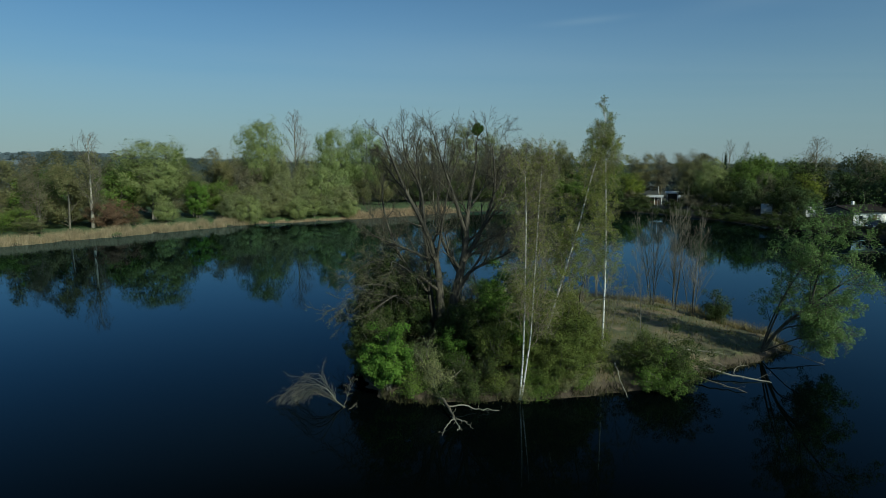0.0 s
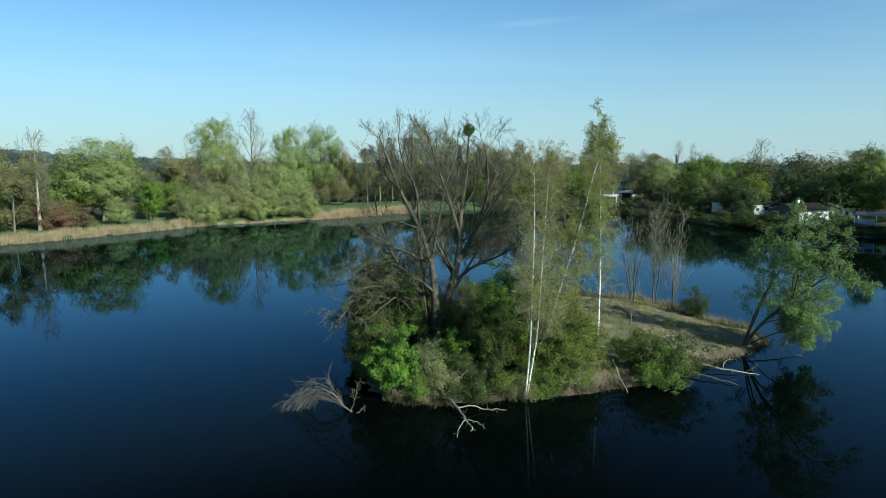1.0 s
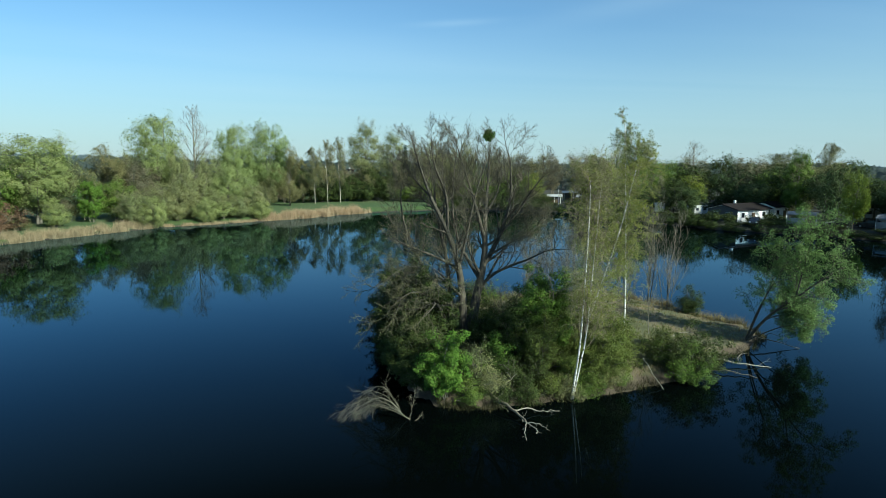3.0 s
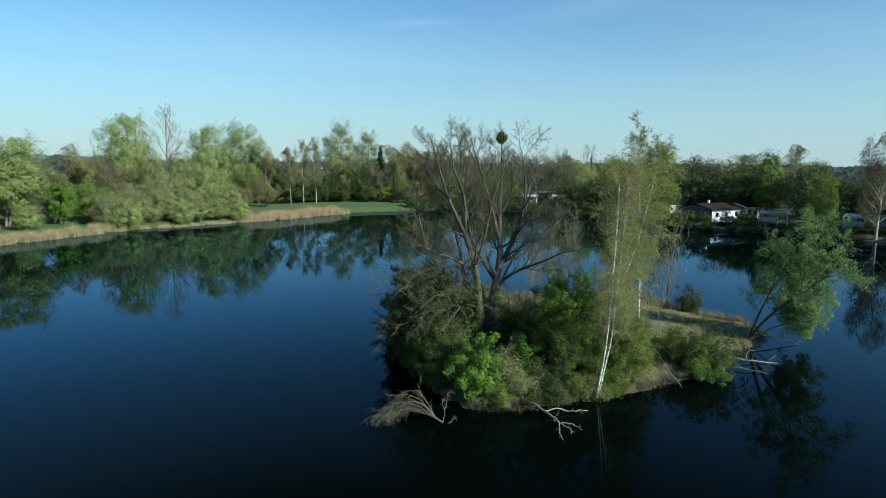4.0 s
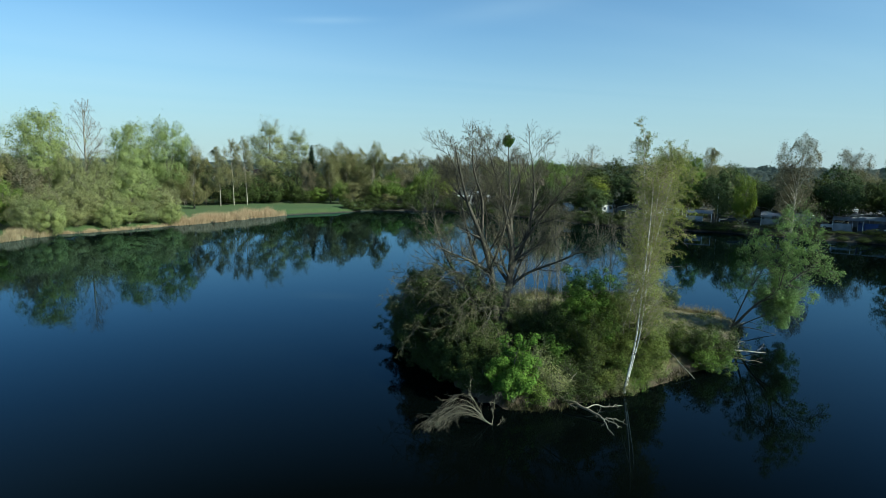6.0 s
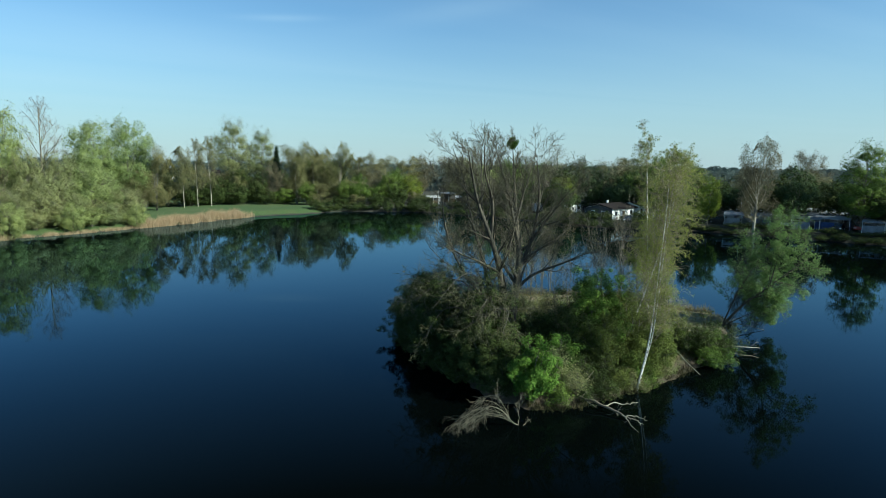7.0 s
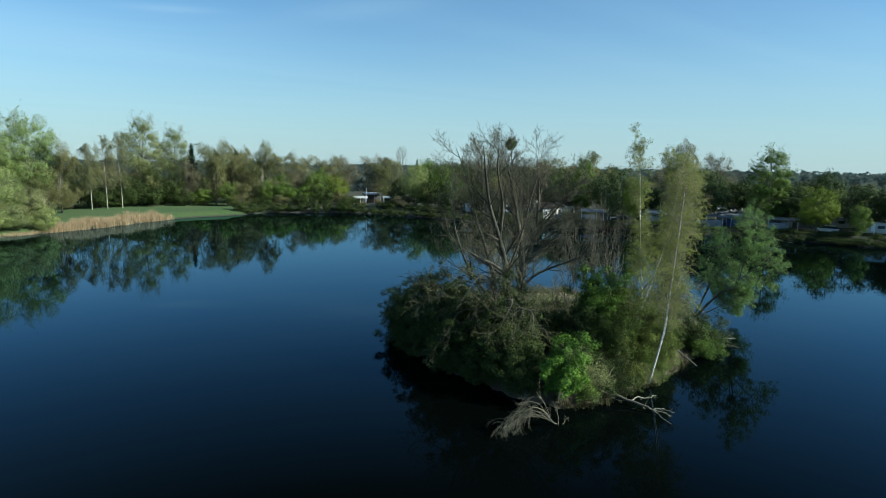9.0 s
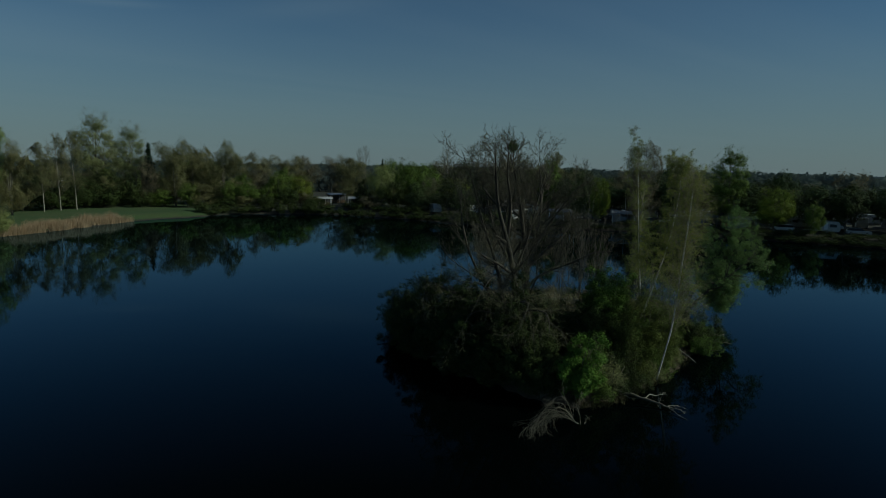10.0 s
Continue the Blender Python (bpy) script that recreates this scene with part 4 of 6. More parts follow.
BUSHES = [
    ((-3.0, 40.0), 1.25, 2.9, LEAF_BRIGHT, "bright fresh-green bush at the water's edge", 1.3, 0.14),
    ((-1.0, 40.3), 1.05, 2.1, LEAF_GREY, "thin grey budding bush beside the bright one", 0.35, 0.10),
    ((-3.0, 45.0), 2.3, 4.4, LEAF_DARK_SHADED, "dense dark green bush under the bare tree", 1.1, 0.13),
    ((-3.3, 48.2), 2.7, 5.0, LEAF_DARK_SHADED, "dense dark green bush overhanging the water", 1.1, 0.13),
    ((-2.6, 51.8), 2.5, 4.7, LEAF_DARK_SHADED, "dense dark green bush overhanging the water", 1.0, 0.13),
    ((-3.8, 42.9), 1.8, 3.0, LEAF_DARK_SHADED, "low dark green bush on the bank", 1.0, 0.12),
    ((0.6, 41.3), 0.75, 2.0, LEAF_LUSH, "small fresh-green elder bush at the foot of the bare tree", 1.2, 0.15),
    ((3.0, 41.0), 1.6, 3.6, LEAF_SCRUB, "loose green bush around the foot of the birch", 0.8, 0.10),
    ((6.9, 42.6), 1.9, 3.8, LEAF_SCRUB, "loose olive-green bush beside the leaning birch", 0.7, 0.10),
    ((8.4, 44.6), 1.6, 1.8, LEAF_SCRUB, "loose olive-green bush by the straight birch", 0.6, 0.10),
    ((1.9, 43.0), 1.6, 3.0, LEAF_DARK_SHADED, "dark green bush behind the twin birch", 1.0, 0.11),
    ((4.3, 42.8), 2.1, 4.6, LEAF_LUSH, "tall lush green bush behind the twin birch", 1.1, 0.13),
    ((5.6, 40.6), 1.9, 3.9, LEAF_SCRUB, "loose yellow-green bush beside the twin birch", 0.9, 0.10),
    ((6.2, 44.2), 1.9, 3.9, LEAF_LUSH, "fresh-green bush in the middle of the island", 1.0, 0.13),
    ((8.4, 42.0), 1.5, 2.4, LEAF_SCRUB, "olive-green bush on the slope", 0.8, 0.10),
    ((12.8, 40.6), 2.6, 2.6, LEAF_DARK_SHADED, "dark green bush hanging over the earth bank", 0.9, 0.10),
    ((12.2, 40.0), 2.0, 2.0, LEAF_MID, "green bush hanging over the earth bank", 0.9, 0.10),
    ((12.2, 42.6), 1.7, 1.5, LEAF_SCRUB, "low olive-green scrub on the slope", 0.8, 0.09),
    ((7.2, 40.6), 1.6, 3.0, LEAF_SCRUB, "loose yellow-green bush on the bank", 1.0, 0.10),
    ((1.0, 40.2), 0.9, 1.3, LEAF_DARK_SHADED, "low scrub along the bank, leaves darkened for shade", 0.7, 0.09),
    ((2.6, 40.2), 1.0, 1.6, LEAF_DARK_SHADED, "low scrub along the bank, leaves darkened for shade", 0.7, 0.09),
    ((6.6, 40.2), 1.4, 2.2, LEAF_SCRUB, "low yellow-green scrub along the bank", 1.0, 0.09),
    ((1.6, 50.6), 1.9, 2.8, LEAF_DARK_SHADED, "brown twiggy thicket in the middle of the island", 0.4, 0.10),
    ((4.0, 47.4), 1.8, 2.4, LEAF_OLIVE, "brown twiggy thicket in the middle of the island", 0.4, 0.10),
    ((8.2, 46.0), 1.7, 2.0, LEAF_SCRUB, "loose green thicket in the middle of the island", 0.6, 0.10),
    ((-0.6, 55.6), 2.2, 3.4, LEAF_DARK_SHADED, "dark green bush on the back shore", 0.8, 0.12),
    ((4.6, 57.0), 1.8, 1.8, LEAF_MID, "green bush on the back shore", 0.7, 0.11),
    ((-3.4, 45.8), 1.8, 2.8, LEAF_DARK_SHADED, "low dark green bush hanging over the waterline", 1.0, 0.12),
    ((-3.5, 50.4), 1.8, 2.6, LEAF_DARK_SHADED, "low dark green bush hanging over the waterline", 1.0, 0.12),
    ((-3.0, 55.0), 2.1, 2.6, LEAF_DARK_SHADED, "low dark green bush hanging over the waterline", 0.9, 0.12),
    ((-0.6, 58.6), 2.0, 2.6, LEAF_DARK_SHADED, "dark green bush on the back shore", 0.8, 0.12),
    ((-1.5, 40.9), 1.1, 1.6, LEAF_MID, "low green scrub spilling over the bank", 1.0, 0.11),
    ((-3.9, 41.9), 1.3, 2.0, LEAF_DARK_SHADED, "low dark scrub spilling over the bank", 1.0, 0.11),
    ((-0.4, 39.6), 0.9, 1.2, LEAF_GREY, "low grey scrub spilling over the bank", 0.6, 0.09),
    ((4.6, 39.9), 0.9, 1.3, LEAF_MID, "low green scrub at the foot of the twin birch", 0.9, 0.10),
    ((8.8, 42.6), 1.5, 1.8, LEAF_SCRUB, "loose green scrub below the straight birch", 0.9, 0.10),
    ((6.0, 39.8), 0.9, 1.0, LEAF_MID, "low green scrub spilling over the bank", 1.0, 0.09),
    ((0.0, 41.4), 1.0, 1.4, LEAF_DARK_SHADED, "scrub below the bare tree, its shade put into dark leaves", 1.0, 0.10),
    ((1.0, 44.6), 1.5, 2.2, LEAF_DARK_SHADED, "thicket at the foot of the bare tree, darkened for shade", 1.0, 0.11),
    ((3.0, 45.0), 1.6, 2.6, LEAF_DARK_SHADED, "dark twiggy thicket between the bare tree and the birches", 0.6, 0.10),
    ((6.4, 40.0), 1.5, 2.6, LEAF_SCRUB, "loose yellow-green bush hanging over the water", 1.0, 0.10),
    ((8.0, 43.8), 1.6, 3.0, LEAF_SCRUB, "loose olive-green bush under the straight birch", 0.8, 0.10),
    ((22.0, 52.8), 1.1, 2.2, LEAF_DARK_SHADED, "small dark bush on the back bank", 0.9, 0.11),
]
erng = np.random.default_rng(150)
FRONT = smooth_path([(-4.2, 41.5), (-3.2, 39.9), (-1.5, 39.0), (1.5, 38.9), (4, 39.1), (6, 39.3), (7.4, 39.5)], 12)
for i, (x, y) in enumerate(FRONT):
    if x < -1.6:
        continue
    # mostly dark leaves at low x, painting the shade there into the scrub
    leaf = (LEAF_DARK_SHADED, LEAF_MID, LEAF_DARK_SHADED)[i % 3] if x < 2.6 else (LEAF_MID, LEAF_SCRUB, LEAF_OLIVE)[i % 3]
    BUSHES.append(((x + erng.uniform(-0.2, 0.2), y + erng.uniform(0.1, 0.5)), erng.uniform(0.75, 1.15), erng.uniform(0.7, 1.4), leaf, "low scrub spilling over the earth bank", 1.0, 0.09))
for i in range(18):
    x, y = 1.5 + 9.0 * ((i * 0.618) % 1), 45.0 + 7.5 * i / 17 + erng.uniform(-0.6, 0.6)
    BUSHES.append(((x, y), erng.uniform(1.0, 1.5), erng.uniform(0.6, 1.1), (LEAF_DARK_SHADED, LEAF_MID, LEAF_DARK_SHADED)[i % 3], "low green herbs and brambles on the island", 0.5, 0.10))
# scrub of the west flank, whose shade is put into its dark leaves
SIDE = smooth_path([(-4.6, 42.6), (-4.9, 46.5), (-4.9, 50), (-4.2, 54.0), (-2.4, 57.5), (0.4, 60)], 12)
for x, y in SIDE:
    BUSHES.append(((x + erng.uniform(0.5, 1.0), y), erng.uniform(1.0, 1.5), erng.uniform(1.4, 2.3), LEAF_DARK_SHADED, "scrub hanging down to the waterline, shade put into dark leaves", 1.0, 0.11))
for i, (at, r, h, leaf, label, dens, size) in enumerate(BUSHES):
    bush(at, r, h, 100 + i, leaf, label, dens, size)


# ---- driftwood ----
def deadfall(name, stems, seed, label, material, twig_per=0, twig_len=0.3, twig_ang=30, up=0.0, dark=0):
    rng = np.random.default_rng(seed)
    base = tuple(stems[0][0][0])
    br = [stem(p, r0 * 0.55, r1 * 0.5, 12) for p, r0, r1 in stems]
    br = [(p + np.concatenate([[np.zeros(3)], rng.normal(0, 0.03, (len(p) - 1, 3))]), r) for p, r in br]
    tw = offshoots(rng, br, twig_per, (0.2, 1.0), twig_ang, twig_len, 0.3, 5, 0.24, up, 0.2, 0.006) if twig_per else []
    tw2 = offshoots(rng, tw, 5, (0.2, 1.0), 28, 0.6, 0.6, 4, 0.14, up, 0.3, 0.004) if tw else []
    b = np.array(base)
    ob = thing(name, pose(*base), label, "driftwood", "dead wood round the island")
    if dark:
        attach("trunk", mesh_of("trunk", *tubes([(p - b, r * 1.3) for p, r in br[:dark]]), ROTTEN, True), ob, "dark bark-covered trunk")
    for p, r in br[dark:]:
        attach("bough", mesh_of("bough", *tubes([(p - b, r)]), material, True), ob)
    if tw:
        attach("branchwork", mesh_of("branchwork", *tubes([(p - b, r) for p, r in tw + tw2], 3), material), ob)["kind"] = "stuff"


DRIFT = barky("weathered_twigs", (0.075, 0.067, 0.05), (0.22, 0.2, 0.15), 14)
brng = np.random.default_rng(77)
arcs = [([(-4.9, 38.5, -0.12), (-5.5, 38.5, 0.15), (-6.1, 38.6, 0.9), (-6.7, 38.8, 1.2), (-7.6, 39.0, 0.8), (-8.6, 39.1, 0.1)], 0.085, 0.016),
        ([(-5.2, 38.5, -0.05), (-5.1, 38.2, -0.1), (-4.6, 38.3, 0.25)], 0.07, 0.02),
        ([(-5.3, 38.3, 0.0), (-5.0, 38.6, 0.8), (-4.9, 38.7, 1.5)], 0.03, 0.01)]
for k in range(8):
    u, v, w_ = brng.normal(0, 1, 3)
    arcs.append(([(-5.6, 38.52, 0.2), (-6.2 + 0.1 * u, 38.6 + 0.1 * v, 0.9 + 0.15 * w_), (-6.9 + 0.25 * u, 38.8 + 0.2 * v, 1.2 + 0.25 * w_),
                  (-7.5 + 0.35 * u, 39.0 + 0.35 * v, 0.75 + 0.2 * w_), (-8.1 + 0.5 * u, 39.1 + 0.5 * v, 0.10 + 0.10 * w_)], 0.03, 0.01))
deadfall("fallen_branch", arcs, 5, "bleached fallen branch with fine drooping twigs lying in the water", DRIFT, 13, 0.24, 22, -0.5)
deadfall("fallen_tree", [([(-0.6, 40.4, 0.75), (-0.4, 39.0, 0.45), (0.2, 37.4, 0.25), (0.35, 36.4, 0.12)], 0.14, 0.08),
                          ([(0.35, 36.4, 0.12), (-0.1, 35.6, 0.10), (-0.5, 34.4, -0.1)], 0.07, 0.02),
                          ([(0.3, 36.5, 0.14), (0.5, 35.6, 0.12), (0.35, 35.2, -0.05)], 0.07, 0.03),
                          ([(0.35, 36.4, 0.12), (0.9, 35.9, 0.14), (1.2, 35.4, -0.08)], 0.06, 0.02),
                          ([(0.1, 37.6, 0.28), (1.2, 37.7, 0.2), (1.9, 37.4, 0.12), (2.9, 37.6, -0.05)], 0.08, 0.03)],
         6, "fallen dead tree reaching into the water with a pale forked end", DEADWOOD, 4, 0.16, 45, 0, 1)
deadfall("broken_branch", [([(-0.3, 39.6, 0.5), (0.3, 39.5, 1.0), (1.0, 39.4, 1.6)], 0.06, 0.03)], 7, "broken pale branch standing up from the bank", DEADWOOD, 2, 0.3, 40, 0.2)
deadfall("fallen_tree", [([(15.0, 43.4, 0.55), (16.8, 41.6, 0.25), (18.3, 41.0, 0.08), (19.5, 40.6, -0.08)], 0.12, 0.05),
                          ([(17.3, 41.4, 0.18), (17.6, 41.9, 0.5), (18.3, 42.0, 0.6)], 0.05, 0.02)], 8, "pale fallen trunk lying from the bank into the water", DEADWOOD, 4, 0.16, 45, 0.1)
deadfall("fallen_tree", [([(14.4, 42.0, 0.4), (15.4, 40.6, 0.18), (16.4, 39.6, 0.05), (17.8, 38.4, -0.2)], 0.10, 0.03)], 9, "thin dark fallen trunk slanting into the water", ROTTEN, 3, 0.14, 45, 0.1)
deadfall("broken_tree", [([(8.6, 43.6, on_isle(8.6, 43.6) - 0.1), (8.4, 43.0, 3.2), (8.2, 42.4, 4.9), (8.15, 41.2, 6.4)], 0.16, 0.05), ([(8.35, 42.8, 3.8), (9.0, 42.4, 4.6), (9.6, 41.8, 4.9)], 0.07, 0.02)],
         12, "dark broken trunk leaning between the birches", ROTTEN, 3, 0.2, 40, 0.1)
deadfall("fallen_tree", [([(10.0, 41.2, 1.2), (9.95, 40.0, 0.6), (10.0, 38.9, -0.1)], 0.07, 0.04)], 10, "thin fallen trunk leaning down the earth bank", BARK_PALE)
deadfall("fallen_tree", [([(21.4, 45.0, 0.7), (23.2, 44.2, 0.35), (24.6, 43.4, -0.1)], 0.08, 0.03), ([(21.2, 44.9, 0.6), (22.8, 45.2, 0.8), (24.4, 44.6, 0.4)], 0.06, 0.02)],
         11, "fallen willow bough at the tip of the island", ROTTEN, 4, 0.2, 45, 0.1)
for i, (a, b) in enumerate([((15.6, 44.4), (18.6, 44.2)), ((14.6, 45.2), (17.4, 46.2)), ((16.4, 43.4), (17.8, 43.2)), ((8.6, 42.9), (10.8, 43.6))]):
    za, zb_ = on_isle(*a), on_isle(*b)
    deadfall("log", [([(*a, za + 0.05), ((a[0] + b[0]) / 2, (a[1] + b[1]) / 2 + 0.15, (za + zb_) / 2 + 0.09), (*b, zb_ + 0.05)], 0.07, 0.04)], 20 + i,
             "pale dead log lying in the grass", DEADWOOD if i else BARK_PALE, 2, 0.2, 40, 0.1)


# ---- grass on the island, stones along its bank ----
def tufts(name, xy, height_of, length, width, material, seed, label, parent=None, category="grass", lean=1.6):
    rng = np.random.default_rng(seed)
    z = height_of(xy[:, 0], xy[:, 1])
    c = np.column_stack([xy, z])
    ln = length * rng.uniform(0.5, 1.3, (len(c), 1))
    d = unit(np.column_stack([rng.normal(0, 0.45, (len(c), 2)), np.full(len(c), lean)]))
    wv = unit(np.cross(d, rng.normal(0, 1, (len(c), 3)))) * width
    bend = np.column_stack([rng.normal(0, 0.25, (len(c), 2)), np.zeros(len(c))]) * ln
    v = np.stack([c - wv - (0, 0, 0.03), c + wv - (0, 0, 0.03), c + d * ln + bend * 0.6], 1).reshape(-1, 3)
    ob = new(name, mesh_of(name, v, np.arange(3 * len(c)).reshape(-1, 3), material))
    return tagged(ob, label, category, kind="stuff")


rng = np.random.default_rng(90)
xy = np.column_stack([rng.uniform(-6, 24, 60000), rng.uniform(38.5, 63, 60000)])
dd = -shore_distance(xy[:, 0], xy[:, 1], ISLE)
keep = (dd > 0.15) & ((dd > 1.6) | ((xy[:, 0] > 8.5) & (dd > 0.5))) & (ripple(xy[:, 0], xy[:, 1], 3, 12) + rng.normal(0, 0.4, len(dd)) > -0.35)
g = xy[keep]
half = ripple(g[:, 0], g[:, 1], 4.5, 14) + rng.normal(0, 0.5, len(g)) > -0.2 + 0.06 * (g[:, 0] - 4)
tufts("grass", g[half], isle_height, 0.24, 0.018, GREEN_GRASS, 91, "short green and straw-coloured grass on the island")
dry = g[~half][::3]
tufts("dry_grass", dry, isle_height, 0.24, 0.018, DRY_GRASS, 92, "straw-coloured dead grass on the island")
BANK_GRASS = leafy("bank_grass", [(0, (0.025, 0.028, 0.014)), (0.6, (0.05, 0.052, 0.024)), (1, (0.10, 0.09, 0.045))], 0.2)
ring = smooth_path(ISLE + ISLE[:1], 900)
e = ring[rng.integers(0, 900, 9000)] + rng.normal(0, 0.22, (9000, 2))
e = e[(e[:, 0] > -3.5) & (ripple(e[:, 0], e[:, 1], 2.5, 16) + rng.normal(0, 0.4, len(e)) > -0.1)]
tufts("bank_grass", e, lambda x, y: np.maximum(isle_height(x, y), 0.02), 0.40, 0.02, BANK_GRASS, 94, "rough olive grass and roots hanging over the bank", lean=0.7)
t = rng.uniform(0, 1, 5000)
edge = smooth_path([(23.8, 48.2), (22.7, 51), (22.0, 55), (20.6, 58.6), (17, 60.8), (12, 61.6), (6, 61)], 400)
e = edge[(t * 399).astype(int)] + rng.normal(0, 0.35, (5000, 3))[:, :2]
tufts("tall_dry_grass", e, isle_height, 0.75, 0.016, DRY_GRASS, 93, "tall pale dead grass along the back bank")


# ---- trees round the lake ----
def proto_tree(name, seed, label, bark, twig_bark, leaf, height, width, clear, limbs, limb_ang, leaves, leaf_size, spread=0.4, stems=1, group="trees on the shore", ragged=0.14, fine=True):
    """A broadleaf tree of the shore, built once at the origin; copies are scaled."""
    rng = np.random.default_rng(seed)
    st = []
    for k in range(stems):
        o = rng.normal(0, 0.6, 2) * (stems > 1)
        tip = rng.normal(0, width * 0.06, 2) + o * 3
        st.append(stem([(o[0] * 0.4, o[1] * 0.4, -0.5), (o[0] + tip[0] * 0.2, o[1] + tip[1] * 0.2, height * 0.35), (tip[0] + o[0], tip[1] + o[1], height * rng.uniform(0.85, 0.95))],
                       height * (0.008 if clear > 0.3 else 0.018) / math.sqrt(stems), 0.04, 10))
    if fine:
        limbs = int(limbs * 1.3)
    per = max(4, limbs // stems)
    a = []
    for p, r in st:
        for j in range(per):
            f = clear + (0.97 - clear) * (j + rng.uniform(0, 1)) / per
            x = f * 10; i = min(int(x), 9)
            q, rr = p[i] + (p[i + 1] - p[i]) * (x - i), r[i]
            g = (f - clear) / (1 - clear)
            reach = width / 2 * math.sqrt(max(0.06, 1 - (1.5 * g - 0.6) ** 2)) * rng.uniform(1 - ragged, 1 + ragged)
            turn, an = rng.uniform(0, 6.28), radians(limb_ang * (1.3 - 0.6 * g) * rng.uniform(0.85, 1.15))
            d = np.array((math.cos(turn) * math.sin(an), math.sin(turn) * math.sin(an), math.cos(an)))
            a.append(limb(rng, q, d, reach / max(0.6, math.sin(an)), max(rr * 0.42, 0.04), 0.02, 5, 0.12, 0.1))
    b = offshoots(rng, a, 6, (0.2, 1.0), 48, 0.42, 0.5, 2, 0.14, 0.1, 0.3, 0.022)
    c = offshoots(rng, b, 4, (0.2, 1.0), 45, 0.6, 0.6, 2, 0.16, 0.0, 0.3, 0.016)
    grow, shrink = (1.6, 0.9) if not fine else (6, 0.52) if leaf in (LEAF_WILLOW, LEAF_GREY) else (4.4, 0.6)
    leaves, leaf_size = int(leaves * grow), leaf_size * shrink
    full = leaf not in (LEAF_OLIVE, LEAF_RED, LEAF_BUD, LEAF_RUST)
    count = max(leaves, 400)
    pts = scatter(rng, b + c, count // 5 if full else count, spread, (0.05, 1))
    out = unit(rng.normal(0, 1, pts.shape)) * 0.5 + np.array((0, 0, 0.3))
    k = np.array((1, 1, 1.0))
    k[2] = height / np.percentile(pts[:, 2], 99.3)
    k[:2] = width / 2 / np.percentile(np.hypot(pts[:, 0], pts[:, 1]), 97)
    zc = height * (clear + (1 - clear) * 0.45)
    wave, foot = rng.uniform(0, 6.28, 4), zc - height * clear * 0.85

    def domed(q):
        """Draws what stands out of the crown back to a lumpy dome."""
        a_, z_ = np.arctan2(q[:, 1], q[:, 0]), (q[:, 2] - zc) / np.where(q[:, 2] > zc, height - zc, foot)
        lump = 1 + 0.10 * np.sin(3 * a_ + wave[0] + 2 * z_) + 0.09 * np.sin(5 * a_ + wave[1] - 4 * z_) + 0.06 * np.sin(9 * z_ + wave[2] + 2 * a_)
        e_ = np.sqrt((np.hypot(q[:, 0], q[:, 1]) / (width / 2)) ** 2 + z_ ** 2) / lump
        f_ = np.where(e_ > 1, (1 + 0.05 * np.tanh(e_ - 1)) / np.maximum(e_, 1e-6), 1)[:, None]
        return (q - (0, 0, zc)) * f_ + (0, 0, zc)
    size = lambda br: [(p * k, r) for p, r in br]
    pts = domed(pts * k)
    if full:
        # large leafy lobes packed inside the dome
        q = unit(rng.normal(0, 1, (90, 3))) * rng.uniform(0.25, 0.95, (90, 1)) ** 0.5
        q = q * np.where(q[:, 2:] > 0, (width / 2, width / 2, height - zc), (width / 2, width / 2, foot)) * 0.86 + (0, 0, zc)
        p2, o2 = lobes(rng, q, rng.uniform(0.06, 0.15, 90) * width * 0.8, count - len(pts), 0.85)
        pts, out = np.vstack([pts, domed(p2)]), np.vstack([out, o2 * 0.8])
    out = out + 0.7 * unit((pts - (0, 0, zc * 0.9)) / (width / 2, width / 2, height - zc))
    b, c = [[(domed(p * k) / k, r) for p, r in g] for g in (b, c)]
    lv = blades(rng, pts, leaf_size * 0.80, leaf_size * 0.62, 0, 0, 3, out) if leaves else None
    bare = leaves < 9000 and fine
    return tree(name, pose(0, 0, 0), size(st if bare else st + a), size(a + b + c if bare else b), lv, bark, twig_bark, leaf, label, "tree", group)


def spruce_proto():
    rng = np.random.default_rng(300)
    st = [stem([(0, 0, -0.5), (0, 0, 9), (0, 0, 18)], 0.22, 0.03, 10)]
    a = []
    for k in range(110):
        f = 0.06 + 0.93 * (k / 110)
        ang = k * 2.4
        a.append(limb(rng, (0, 0, 18 * f), (math.cos(ang), math.sin(ang), -0.15), 2.9 * (1.02 - f) * rng.uniform(0.7, 1.1), 0.04, 0.015, 4, 0.05, 0.1))
    lv = blades(rng, along(rng, a, 0.018, 0.16, (0.05, 1)), 0.42, 0.24, 0.6, 0.8)
    return tree("spruce_tree", pose(0, 0, 0), st, a, lv, BARK_DARK, TWIG_DARK, NEEDLES, "dark narrow spruce among the bare trees", "tree", "trees on the shore")


